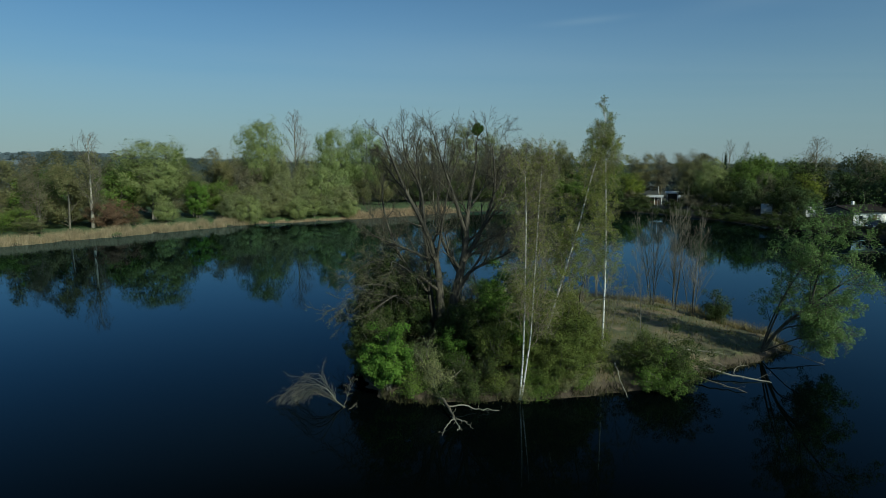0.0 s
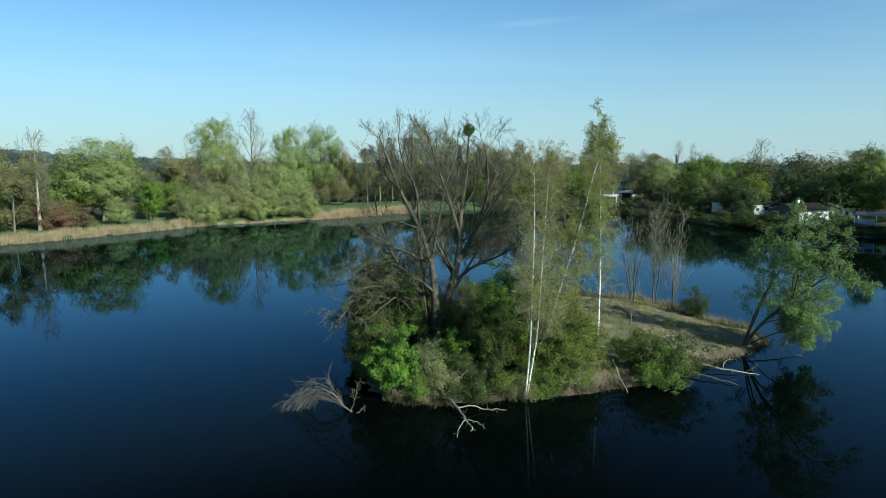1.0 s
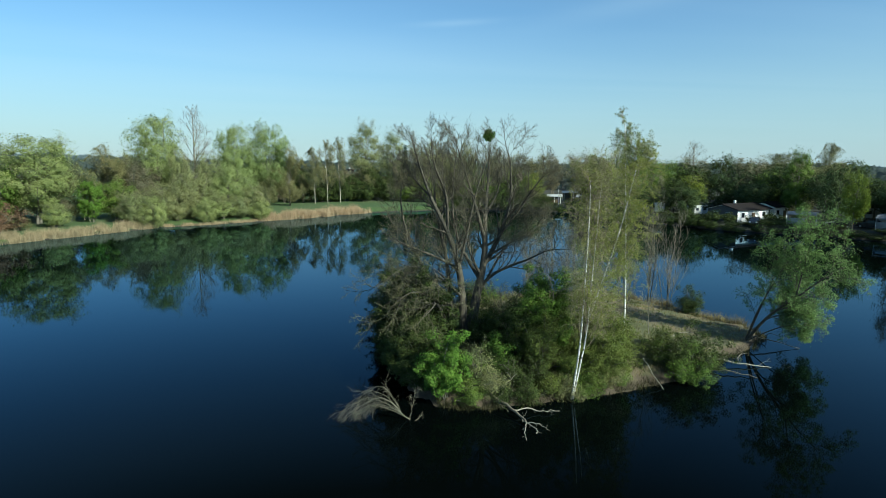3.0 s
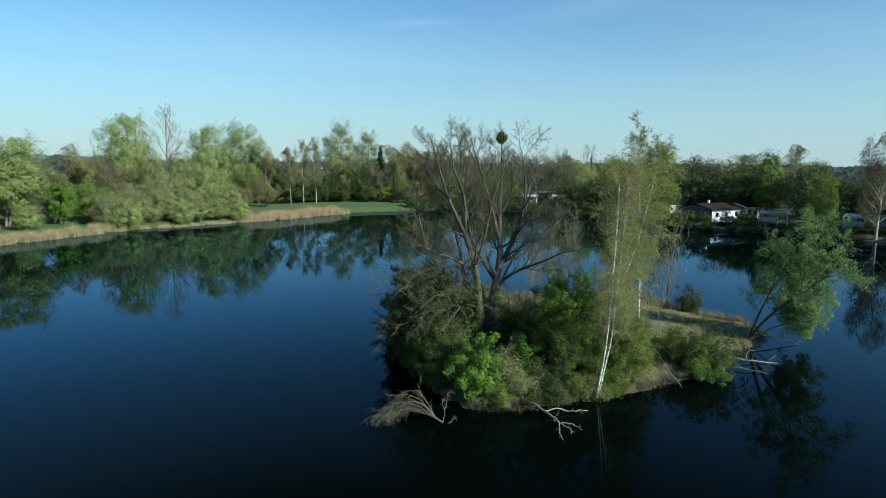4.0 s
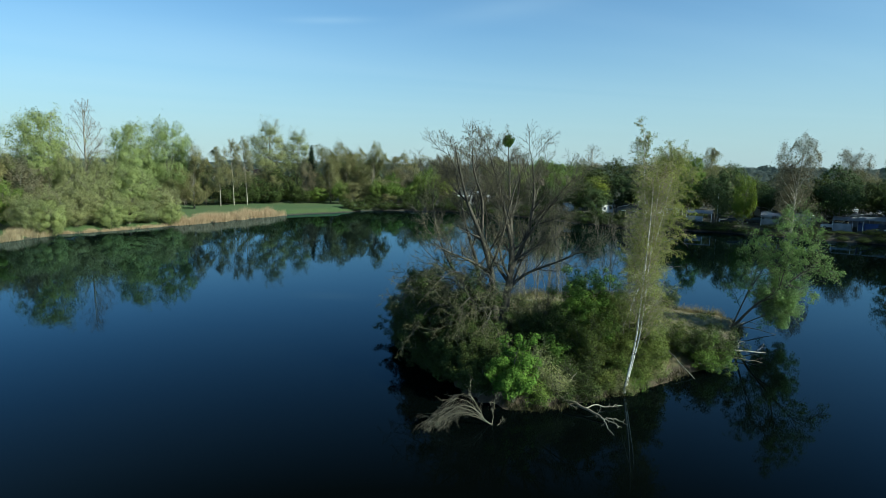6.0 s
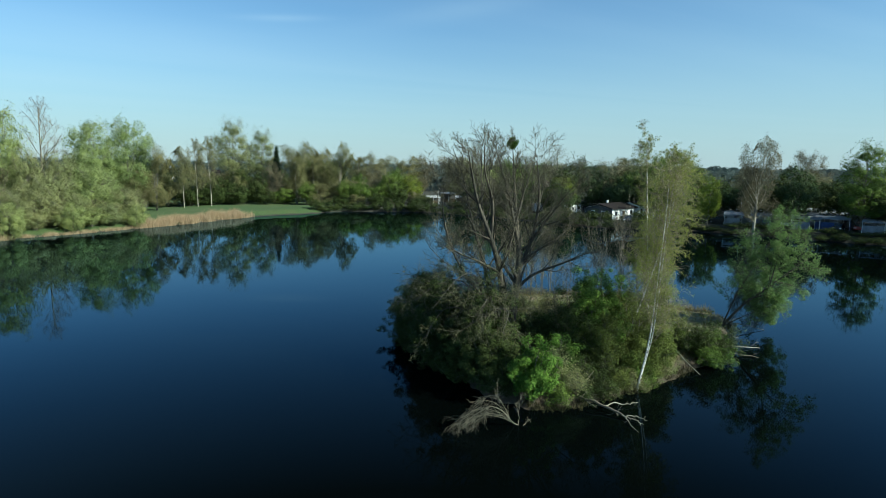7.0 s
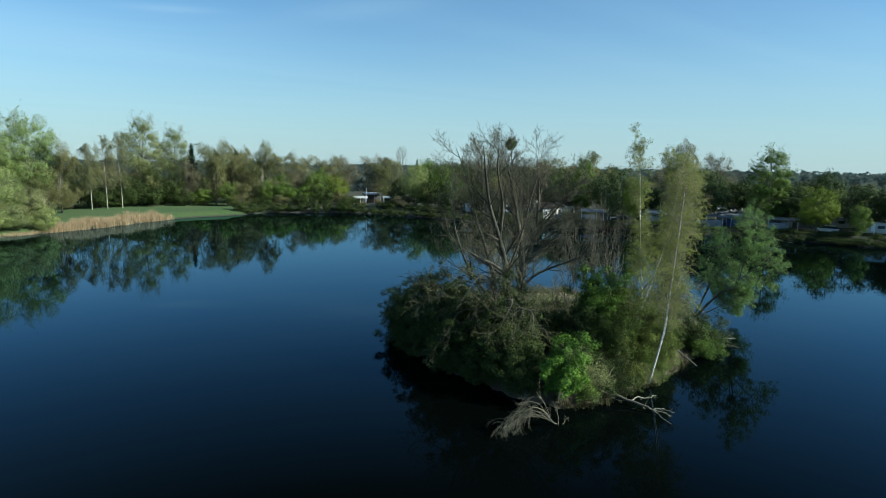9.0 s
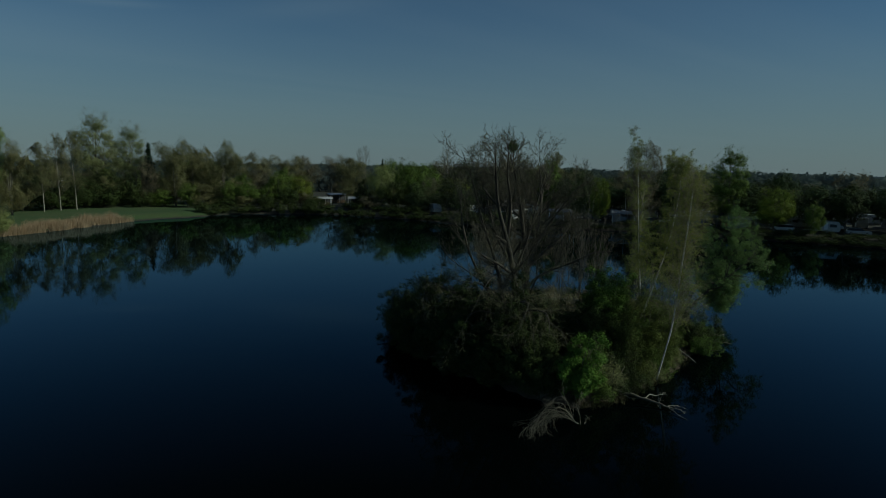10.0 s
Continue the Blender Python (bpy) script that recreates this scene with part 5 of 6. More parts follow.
P = proto_tree
KINDS = {
    "willow": [P("willow_tree", 201, "big broad willow in pale new leaf on the shore", BARK_GREY, TWIG_GREY, LEAF_WILLOW, 20, 16, 0.12, 18, 52, 4600, 0.66, 0.5, 2),
               P("willow_tree", 202, "big broad willow in pale new leaf on the shore", BARK_GREY, TWIG_GREY, LEAF_WILLOW, 20, 16, 0.16, 18, 48, 4200, 0.66, 0.5, 1)],
    "poplar_open": [P("poplar_tree", 211, "tall open poplar thinly covered in grey-green leaf", BARK_GREY, TWIG_GREY, LEAF_GREY, 22, 11, 0.22, 22, 40, 3600, 0.5, 0.5, 1)],
    "poplar": [P("poplar_tree", 212, "tall poplar in thick green leaf", BARK_GREY, TWIG_GREY, LEAF_MID, 22, 11, 0.05, 22, 40, 4200, 0.62, 0.5, 1)],
    "brown": [P("alder_tree", 221, "olive-brown tree just coming into leaf", BARK_GREY, TWIG_GREY, LEAF_OLIVE, 16, 11, 0.08, 16, 44, 3200, 0.55, 0.5, 3),
              P("alder_tree", 222, "olive-brown tree just coming into leaf", BARK_GREY, TWIG_GREY, LEAF_OLIVE, 16, 11, 0.12, 16, 40, 2800, 0.52, 0.5, 2),
              P("alder_tree", 223, "brown budding tree with many grey twigs", BARK_GREY, TWIG_GREY, LEAF_RED, 16, 11, 0.12, 16, 42, 2400, 0.45, 0.5, 2)],
    "green": [P("maple_tree", 231, "round green tree in full spring leaf", BARK_GREY, TWIG_GREY, LEAF_MID, 12, 11, 0.05, 16, 54, 3400, 0.55, 0.45, 2),
              P("maple_tree", 232, "green tree leafy down to the ground", BARK_GREY, TWIG_GREY, LEAF_MID, 12, 11, 0.03, 16, 52, 3400, 0.52, 0.45, 3)],
    "bright": [P("maple_tree", 236, "vivid fresh-green tree beside the reeds", BARK_GREY, TWIG_GREY, LEAF_BRIGHT, 11, 8, 0.03, 16, 50, 2800, 0.45, 0.4, 2)],
    "yellow": [P("maple_tree", 241, "yellow-green blossoming tree near the campsite", BARK_GREY, TWIG_GREY, LEAF_YELLOW, 10, 9, 0.12, 16, 54, 2800, 0.48, 0.4, 1)],
    "shrub": [P("willow_bush", 251, "grey-green willow bush overhanging the water", BARK_GREY, TWIG_GREY, LEAF_GREY, 9, 10, 0.02, 18, 56, 2800, 0.5, 0.4, 5),
              P("willow_bush", 252, "grey-green willow bush overhanging the water", BARK_GREY, TWIG_GREY, LEAF_WILLOW, 9, 10, 0.02, 18, 52, 2800, 0.5, 0.4, 5)],
    "dark": [P("thicket_tree", 256, "dark evergreen thicket on the bank, with shade put into its colour", BARK_DARK, TWIG_DARK, LEAF_DARK_SHADED, 9, 10, 0.02, 8, 54, 2500, 0.48, 0.4, 2, fine=False)],
    "bare": [P("bare_poplar", 261, "tall leafless poplar with fine pale twigs", BARK_PALE, TWIG_GREY, LEAF_GREY, 22, 8, 0.2, 26, 36, 0, 0.3, 0.3, 1)],
    "pale": [P("birch_tree", 271, "birch with a straight pale trunk and thin crown", BARK_PALE, TWIG_GREY, LEAF_OLIVE, 17, 6, 0.33, 18, 40, 1700, 0.35, 0.3, 1),
             P("birch_tree", 272, "slim birch with pale trunk and thin leaf", BARK_PALE, TWIG_GREY, LEAF_OLIVE, 17, 6, 0.31, 20, 36, 1800, 0.4, 0.35, 1)],
    "lime": [P("lime_tree", 281, "tall lime tree with reddish budding crown", BARK_PALE, TWIG_GREY, LEAF_BUD, 18, 10, 0.2, 20, 44, 3000, 0.45, 0.45, 1)],
    "hedge": [P("hedge_bush", 291, "red-brown leafless hedge bush by the reeds", BARK_GREY, TWIG_GREY, LEAF_RUST, 5, 9, 0.02, 18, 58, 2400, 0.4, 0.3, 6)],
    "spruce": [spruce_proto()],
}
LOW = dict(fine=False)
KINDS.update({
    "stand": [P("oak_tree", 346, "clear-trunked tree shading the campsite, leaves darkened for shade", BARK_GREY, TWIG_DARK, LEAF_DEEP_SHADE, 12, 10, 0.34, 16, 46, 4200, 0.46, 0.5, 1, **LOW),
              P("oak_tree", 347, "clear-trunked tree shading the campsite, leaves darkened for shade", BARK_GREY, TWIG_DARK, LEAF_DARK_SHADED, 12, 10, 0.30, 16, 46, 4200, 0.46, 0.5, 1, **LOW)],
    "deep": [P("oak_tree", 341, "dark green tree by the campsite, shade included in its leaf colour", BARK_DARK, TWIG_DARK, LEAF_DEEP_SHADE, 12, 11, 0.06, 16, 50, 3600, 0.46, 0.5, 2, **LOW),
             P("oak_tree", 342, "dense dark green tree by the campsite, shade included in its colour", BARK_DARK, TWIG_DARK, LEAF_DARK_SHADED, 12, 11, 0.10, 16, 46, 3600, 0.46, 0.5, 1, **LOW)],
    "brown_back": [P("alder_tree", 321, "olive-brown tree just coming into leaf", BARK_GREY, TWIG_GREY, LEAF_OLIVE, 16, 11, 0.08, 16, 44, 3200, 0.55, 0.6, 3, **LOW),
                   P("alder_tree", 322, "brown budding tree with many grey twigs", BARK_GREY, TWIG_GREY, LEAF_RED, 16, 11, 0.12, 16, 42, 2800, 0.5, 0.6, 2, **LOW)],
    "green_back": [P("maple_tree", 331, "green tree leafy down to the ground", BARK_GREY, TWIG_GREY, LEAF_MID, 12, 11, 0.04, 16, 54, 3400, 0.5, 0.5, 2, **LOW)],
    "willow_back": [P("willow_tree", 332, "broad willow in pale new leaf on the shore", BARK_GREY, TWIG_GREY, LEAF_WILLOW, 20, 16, 0.1, 18, 52, 4200, 0.66, 0.6, 2, **LOW)],
})
NOMINAL = {"stand": (12, 10), "deep": (12, 11), "brown_back": (16, 11), "green_back": (12, 11), "willow_back": (20, 16), "willow": (20, 16), "poplar": (22, 11), "poplar_open": (22, 11), "brown": (16, 11), "green": (12, 11), "bright": (11, 8), "yellow": (10, 9), "shrub": (9, 10), "dark": (9, 10),
           "bare": (22, 8), "pale": (17, 6), "lime": (18, 10), "hedge": (5, 9), "spruce": (18, 5.6)}
PLANT = {k: [[] for _ in v] for k, v in KINDS.items()}
prng = np.random.default_rng(400)


def plant(kind, x, y, top, wide, variant=None):
    """Stands a tree of a kind at a place, so that it reaches the height top over the water."""
    z = on_land(x, y)
    h, wd = NOMINAL[kind]
    v = prng.integers(len(KINDS[kind])) if variant is None else variant
    s = (top - z) / h
    m = pose(x, y, z, 0, 0, prng.uniform(0, 360)) @ Matrix.Diagonal((wide / wd, wide / wd, s, 1))
    PLANT[kind][v].append(m)


WEST = [("brown", -68, 121, 13.0, 7), ("brown", -64.1, 122.9, 15.4, 11), ("bare", -59.8, 122.8, 18.5, 7), ("willow", -55.3, 137.9, 18.5, 18), ("hedge", -56.9, 124.2, 6.4, 10),
        ("poplar", -61.8, 172.9, 18.4, 6.5), ("bright", -47, 141, 10.5, 6), ("green", -44.5, 148, 10, 10), ("brown", -49.7, 165, 16.6, 11), ("willow", -40.4, 169.8, 25, 16),
        ("bare", -31.9, 173.5, 26.5, 9), ("shrub", -35.5, 149, 8.8, 10), ("shrub", -29.4, 151.5, 11.4, 12), ("shrub", -22.6, 156, 13, 11)]
NORTH = [("willow", -23, 176.9, 23.2, 13), ("willow", -14.4, 182.7, 24.4, 15), ("brown", -9, 179.9, 17, 10), ("pale", -2, 186, 17.4, 6), ("pale", 1.7, 188, 19.4, 6.5),
         ("pale", 5.5, 190, 20.3, 6.5), ("poplar_open", 16.1, 214, 27.6, 14), ("poplar_open", 25.5, 216, 24.8, 13), ("spruce", 28.6, 209.0, 18.9, 7.5), ("brown", 30.5, 194, 17.5, 11), ("brown", 37, 197, 18.0, 11), ("brown", 24.6, 197, 14.0, 8), ("brown", 32.8, 201, 20.3, 14),
         ("brown", 41.6, 203.9, 18.5, 11), ("brown", 43.4, 192, 19.4, 12), ("yellow", 63.2, 183.6, 10.5, 9), ("brown", 64.3, 210.9, 17.4, 14)]
EAST = [("brown", 77.6, 215.5, 16.7, 14), ("green", 47.2, 186, 8.4, 8.6), ("brown", 87.6, 204, 16.8, 16), ("green", 82, 156, 14.5, 11), ("deep", 90, 144, 14.1, 13),
        ("pale", 121.8, 133.7, 18.9, 7), ("lime", 91, 88, 19.6, 10), ("lime", 122, 95, 17.7, 10), ("yellow", 106, 66, 11.0, 9.5),
        ("deep", 121, 70, 13.2, 9), ("deep", 116, 61, 11.8, 12), ("green", 104.5, 58, 8.0, 4.5), ("deep", 113, 93, 15, 11)]
EAST2 = [("brown", 78.6, 179.5, 15.1, 12), ("willow", 74, 158, 14.3, 10), ("spruce", 84.3, 171, 15.6, 3.2), ("green", 86, 158, 15.8, 15), ("bare", 105.2, 164, 19.6, 9),
         ("yellow", 87.5, 142, 11.1, 11), ("deep", 94, 139, 11.6, 9), ("deep", 98, 134, 11.8, 12), ("poplar", 95, 116, 17.1, 8), ("deep", 92, 103, 14.2, 10),
         ("yellow", 89.5, 97.5, 12.6, 6)]
for group in (WEST, NORTH, EAST, EAST2):
    for k, x, y, top, wide in group:
        plant(k, x, y, top, wide)
HOUSE_PLOT = [(78, 114), (82, 112), (86, 112.5), (79, 118), (83, 117), (87, 119), (92, 119), (83, 122), (90, 114), (88, 111), (92, 109), (96, 106), (100, 104), (91, 107)]
plant("poplar", 107.6, 76.2, 19.4, 10.5)
plant("brown_back", 11, 238, 14, 9)
plant("bare", 142.5, 264.5, 22, 4)
plant("bare", 105.5, 208.5, 20.5, 5)
PLANTED = [(107.6, 76.2)] + HOUSE_PLOT + [(x, y) for group in (WEST, NORTH, EAST, EAST2) for _, x, y, _, _ in group]


def fill(path, depth, n, kinds, tops, wides, clear=4.0):
    """More trees behind a stretch of the shore."""
    pts = smooth_path(path, 200)
    got = 0
    for _ in range(n * 30):
        if got >= n:
            break
        i = prng.integers(0, 200)
        d = unit(pts[i + 1] - pts[i])
        o = prng.uniform(*depth)
        x, y = pts[i] + np.array((-d[1], d[0])) * o
        if min(math.hypot(x - a, y - b) for a, b in PLANTED) < clear:
            continue
        PLANTED.append((x, y)); got += 1
        plant(kinds[prng.integers(len(kinds))], x, y, prng.uniform(*tops), prng.uniform(*wides))


# shores are walked with the land on the left hand
fill([(-36, 140), (-66, 104), (-92, 82)][::-1], (14, 34), 12, ["brown_back", "brown_back", "green_back"], (11, 16), (8, 12))
fill([(-92, 82), (-66, 104), (-34, 140)], (34, 70), 9, ["brown_back", "brown_back", "dark"], (12, 17), (9, 14), 5)
fill([(-38, 135.5), (-26, 143), (-13, 150)], (0.6, 7), 13, ["shrub"], (4.5, 9.5), (6, 9), 3.0)
fill([(-92, 82), (-66, 104), (-38, 135)], (4.5, 12), 16, ["shrub", "green_back", "brown_back"], (3, 7), (4.5, 7.5), 3.2)
fill([(-66, 104), (-36, 139)], (13, 26), 10, ["brown", "green_back", "brown"], (9, 14), (8, 11), 4)
fill([(-34, 140), (-3, 160)], (14, 40), 12, ["brown_back", "brown_back", "shrub"], (10, 17), (8, 12))
fill([(-10, 160), (30, 190)], (26, 60), 9, ["brown_back", "dark", "green_back"], (9, 17), (8, 12), 4)
fill([(-12, 172), (8, 184), (30, 186)], (6, 20), 13, ["brown_back", "green_back", "dark", "brown_back"], (5, 11), (6, 9), 3.6)
fill([(28, 184), (44, 180), (62, 172)], (2, 12), 12, ["brown_back", "green_back", "dark"], (4, 9), (5, 8), 3.4)
fill([(-24, 176), (-4, 186), (14, 196), (34, 200)], (6, 26), 22, ["deep", "brown_back", "deep", "green_back"], (8, 13.5), (8, 11), 3.6)
# dark thickets that stand in for the shade between the trunks
fill([(-2, 186), (14, 194), (34, 198), (46, 194)], (0, 10), 18, ["dark"], (4, 8), (6, 9), 3.0)
fill([(30, 182), (60, 170)], (8, 26), 9, ["brown_back", "green_back", "dark"], (7, 13), (7, 11), 4)
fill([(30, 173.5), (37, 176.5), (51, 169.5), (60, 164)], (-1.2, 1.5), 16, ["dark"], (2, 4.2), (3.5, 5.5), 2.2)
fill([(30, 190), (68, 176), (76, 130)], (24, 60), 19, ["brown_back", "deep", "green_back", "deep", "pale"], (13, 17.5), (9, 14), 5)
# dark hedges of the east bank, also standing in for its deep shade
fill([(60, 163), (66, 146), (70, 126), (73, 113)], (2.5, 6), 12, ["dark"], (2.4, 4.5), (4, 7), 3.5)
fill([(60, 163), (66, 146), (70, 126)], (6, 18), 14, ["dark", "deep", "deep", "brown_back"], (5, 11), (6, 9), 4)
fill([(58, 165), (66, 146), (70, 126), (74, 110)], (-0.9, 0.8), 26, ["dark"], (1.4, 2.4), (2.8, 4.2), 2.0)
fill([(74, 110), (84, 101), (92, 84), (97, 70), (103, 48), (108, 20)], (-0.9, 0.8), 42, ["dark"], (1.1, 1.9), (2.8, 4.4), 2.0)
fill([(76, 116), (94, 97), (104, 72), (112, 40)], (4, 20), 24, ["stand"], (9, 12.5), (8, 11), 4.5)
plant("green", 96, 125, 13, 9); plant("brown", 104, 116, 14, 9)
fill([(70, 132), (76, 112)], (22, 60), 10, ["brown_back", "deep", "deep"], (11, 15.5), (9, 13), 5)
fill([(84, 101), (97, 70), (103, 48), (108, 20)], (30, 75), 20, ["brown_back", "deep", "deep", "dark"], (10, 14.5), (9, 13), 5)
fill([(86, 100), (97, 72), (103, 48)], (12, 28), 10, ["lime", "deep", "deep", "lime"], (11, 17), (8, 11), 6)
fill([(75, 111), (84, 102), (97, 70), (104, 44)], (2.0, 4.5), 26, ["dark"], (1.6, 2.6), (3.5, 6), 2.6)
for x, y, t_, w_ in ((75.5, 111.5, 2.2, 4), (84.0, 112.2, 2.5, 3), (88.5, 113.4, 2.9, 4), (93, 112, 3.4, 5), (72, 118, 3.2, 5), (81.0, 112.6, 3.0, 3.2), (87.6, 114.9, 3.4, 3.4), (77.2, 114.6, 3.6, 4)):
    plant("dark", x, y, t_, w_)
fill([(103, 48), (108, 20), (104, -20)], (14, 34), 9, ["dark", "green_back", "brown_back"], (9, 17), (9, 14), 5)
fill([(108, 20), (104, -20), (80, -52), (30, -66), (-30, -62), (-80, -40), (-112, 0), (-112, 45), (-92, 82)], (5, 30), 10, ["brown_back", "green_back", "willow_back", "dark"], (10, 19), (9, 14), 6)
for k, protos in KINDS.items():
    for ob, ms in zip(protos, PLANT[k]):
        for m in ms[1:]:
            copy_thing(ob, m)
        if ms:
            ob.matrix_basis = ms[0]
        else:
            for o in (*ob.children_recursive, ob):
                bpy.data.objects.remove(o)


# ---- far woods ----
def far_woods(name, n, ring, az, size, quads, material, label, seed, tall):
    rng = np.random.default_rng(seed)
    r, a = ring[0] + (ring[1] - ring[0]) * rng.uniform(0, 1, n) ** 1.3, np.radians(rng.uniform(*az, n))
    x, y = r * np.sin(a), 60 + r * np.cos(a)
    z = land_height(x, y)
    s = size * rng.uniform(0.6, 1.4, n)
    h = tall * rng.uniform(0.7, 1.2, n)
    c = np.repeat(np.column_stack([x, y, z]), quads, 0)
    d = unit(rng.normal(0, 1, (n * quads, 3)))
    u = rng.uniform(0.15, 1, (n * quads, 1)) ** 0.4
    c = c + d * u * np.repeat(np.column_stack([s, s, h / 2]), quads, 0) + np.column_stack([np.zeros((n * quads, 2)), np.repeat(h / 2, quads)])
    q = 0.42 * size * 2.2 / math.sqrt(quads / 12)
    lake = unit(np.column_stack([-c[:, 0], 60 - c[:, 1], np.zeros(len(c))]))
    ob = new(name, mesh_of(name, *blades(rng, c, q, q * 0.8, 0, 0, 3, d * 0.7 + lake * 0.7 + np.array((0, 0, 0.3))), material))
    tagged(ob, label, "woods", kind="stuff")


# the paleness of these woods imitates haze by leaf colour alone
far_woods("distant_trees", 700, (215, 430), (-75, 105), 6, 70, FAR_WOOD_HAZED, "belt of budding trees behind the shore, haze put into their colour", 501, 10)
far_woods("distant_woods", 1000, (430, 1000), (-80, 110), 9, 90, FAR_WOOD_HAZED, "far woods across the plain, tinted for haze", 502, 11)
far_woods("hill_woods", 2600, (950, 1900), (-80, 110), 9, 50, HILL_WOOD_HAZED, "wooded hills on the horizon with haze painted into their colour", 503, 6)


# ---- reeds ----
def reed_belt(path, width, n, length, seed, label):
    rng = np.random.default_rng(seed)
    pts = smooth_path(path, 300)
    i = rng.integers(0, 300, n)
    d = unit(pts[i + 1] - pts[i])
    o = rng.uniform(-0.2, 1, (n, 1)) * width
    xy = pts[i] + np.column_stack([-d[:, 1], d[:, 0]]) * o + rng.normal(0, 0.2, (n, 2))
    clumped = ripple(xy[:, 0], xy[:, 1], 6, seed) + rng.normal(0, 0.35, n) > -0.25
    tufts("reeds", xy[clumped], lambda x, y: np.maximum(land_height(x, y), -0.1), length, 0.024, REED, seed + 1, label, category="reeds", lean=2.4)


reed_belt([(-92, 82), (-66, 104), (-60, 111), (-53.8, 117.2), (-47, 125), (-39.5, 133.5), (-35.0, 139)], 2.2, 46000, 1.2, 601, "belt of dead straw-coloured reeds along the shore")
reed_belt([(-15.3, 149), (-8, 153.4), (-3, 156.5), (4, 162.4), (11, 167.2)], 2.6, 22000, 1.5, 603, "belt of dead straw-coloured reeds along the shore")
reed_belt([(-34, 140.2), (-26, 143), (-15.3, 149)], 1.0, 4000, 0.6, 605, "thin fringe of dead grass under the willow bushes")


# ---- buildings and campsite ----
def gable_roof(lx, ly, rise, over, thick, z):
    """A pitched roof with its ridge along x: two slabs of real thickness in one mesh."""
    bm = bmesh.new()
    hx, hy = lx / 2 + over, ly / 2 + over
    k = rise / (ly / 2)
    drop = over * k
    for sgn in (-1, 1):
        lo = [(-hx, sgn * hy, z - drop), (hx, sgn * hy, z - drop), (hx, 0, z + rise), (-hx, 0, z + rise)]
        vs = [bm.verts.new(p) for p in lo] + [bm.verts.new((p[0], p[1], p[2] + thick)) for p in lo]
        for f in ((0, 1, 2, 3), (4, 5, 6, 7), (0, 1, 5, 4), (1, 2, 6, 5), (2, 3, 7, 6), (3, 0, 4, 7)):
            bm.faces.new([vs[i] for i in f])
    bmesh.ops.recalc_face_normals(bm, faces=bm.faces)
    return bm


def gable_walls(lx, ly, h, rise):
    bm = bmesh.new()
    hx, hy = lx / 2, ly / 2
    prof = [(-hy, -0.4), (hy, -0.4), (hy, h), (0, h + rise), (-hy, h)]
    a = [bm.verts.new((-hx, y, z)) for y, z in prof]
    b = [bm.verts.new((hx, y, z)) for y, z in prof]
    bm.faces.new(a[::-1]); bm.faces.new(b)
    for i in range(5):
        bm.faces.new((a[i], a[(i + 1) % 5], b[(i + 1) % 5], b[i]))
    bmesh.ops.recalc_face_normals(bm, faces=bm.faces)
    return bm


def side_panel(profile, x, thick):
    """A panel with an outline in y and z, standing across x."""
    bm = bmesh.new()
    f = bm.faces.new([bm.verts.new((x, y, z)) for y, z in profile])
    ex = bmesh.ops.extrude_face_region(bm, geom=[f])
    bmesh.ops.translate(bm, vec=(thick, 0, 0), verts=[g for g in ex["geom"] if isinstance(g, bmesh.types.BMVert)])
    bmesh.ops.recalc_face_normals(bm, faces=bm.faces)
    return bm


def window_part(parent, size, at, axis, wall="window"):
    """A window with frame and pane; axis is the wall's normal, x or y."""
    w, h = size
    dims = (0.06, w, h) if axis == "x" else (w, 0.06, h)
    ob = part("window", boxed(dims, at, 0.01), PAINT_WHITE, parent)
    s = -1 if (at[0] if axis == "x" else at[1]) < 0 else 1
    off = 0.03 * s
    pa = (at[0] + off, at[1], at[2]) if axis == "x" else (at[0], at[1] + off, at[2])
    part("pane", boxed((0.02, w - 0.16, h - 0.16) if axis == "x" else (w - 0.16, 0.02, h - 0.16), pa), GLASS_DARK, ob)


def house(at, rot, lx, ly, h, rise, wall, roof, label, gable=None, chimneys=1):
    m = pose(at[0], at[1], on_land(*at), 0, 0, rot)
    ob = thing("house", m, label, "house", "houses round the lake")
    part("wall", gable_walls(lx, ly, h, rise), wall, ob)
    # the shade on the gable end is painted on as a darker panel
    if gable:
        part("gable_panel", side_panel([(-ly / 2 + 0.05, 0.0), (ly / 2 - 0.05, 0.0), (ly / 2 - 0.05, h - 0.1), (0, h + rise - 0.12), (-ly / 2 + 0.05, h - 0.1)], -lx / 2 - 0.06, 0.05), gable, ob, "grey gable-end panel with its shade put into the colour")
    r = part("roof", gable_roof(lx, ly, rise, 0.6, 0.16, h + 0.02), roof, ob)
    for i in range(chimneys):
        part("chimney", boxed((0.4, 0.4, 1.1), (lx * (0.1 + 0.3 * i) - lx * 0.15, 0.6, h + rise + 0.2), 0.03), WALL_WHITE, r)
    n = max(2, int(lx / 3))
    for i in range(n):
        x = -lx / 2 + lx * (i + 0.5) / n
        if i == n // 2:
            part("door", boxed((1.0, 0.08, 2.05), (x, -ly / 2 - 0.02, 0.85), 0.01), WOOD_BROWN, ob, "brown wooden door")
        else:
            window_part(ob, (1.1, 1.1), (x, -ly / 2, h * 0.55), "y")
    window_part(ob, (1.2, 1.1), (-lx / 2 - 0.06, -ly * 0.2, h * 0.55), "x")
    window_part(ob, (1.2, 1.1), (-lx / 2 - 0.06, ly * 0.22, h * 0.55), "x")
    return ob


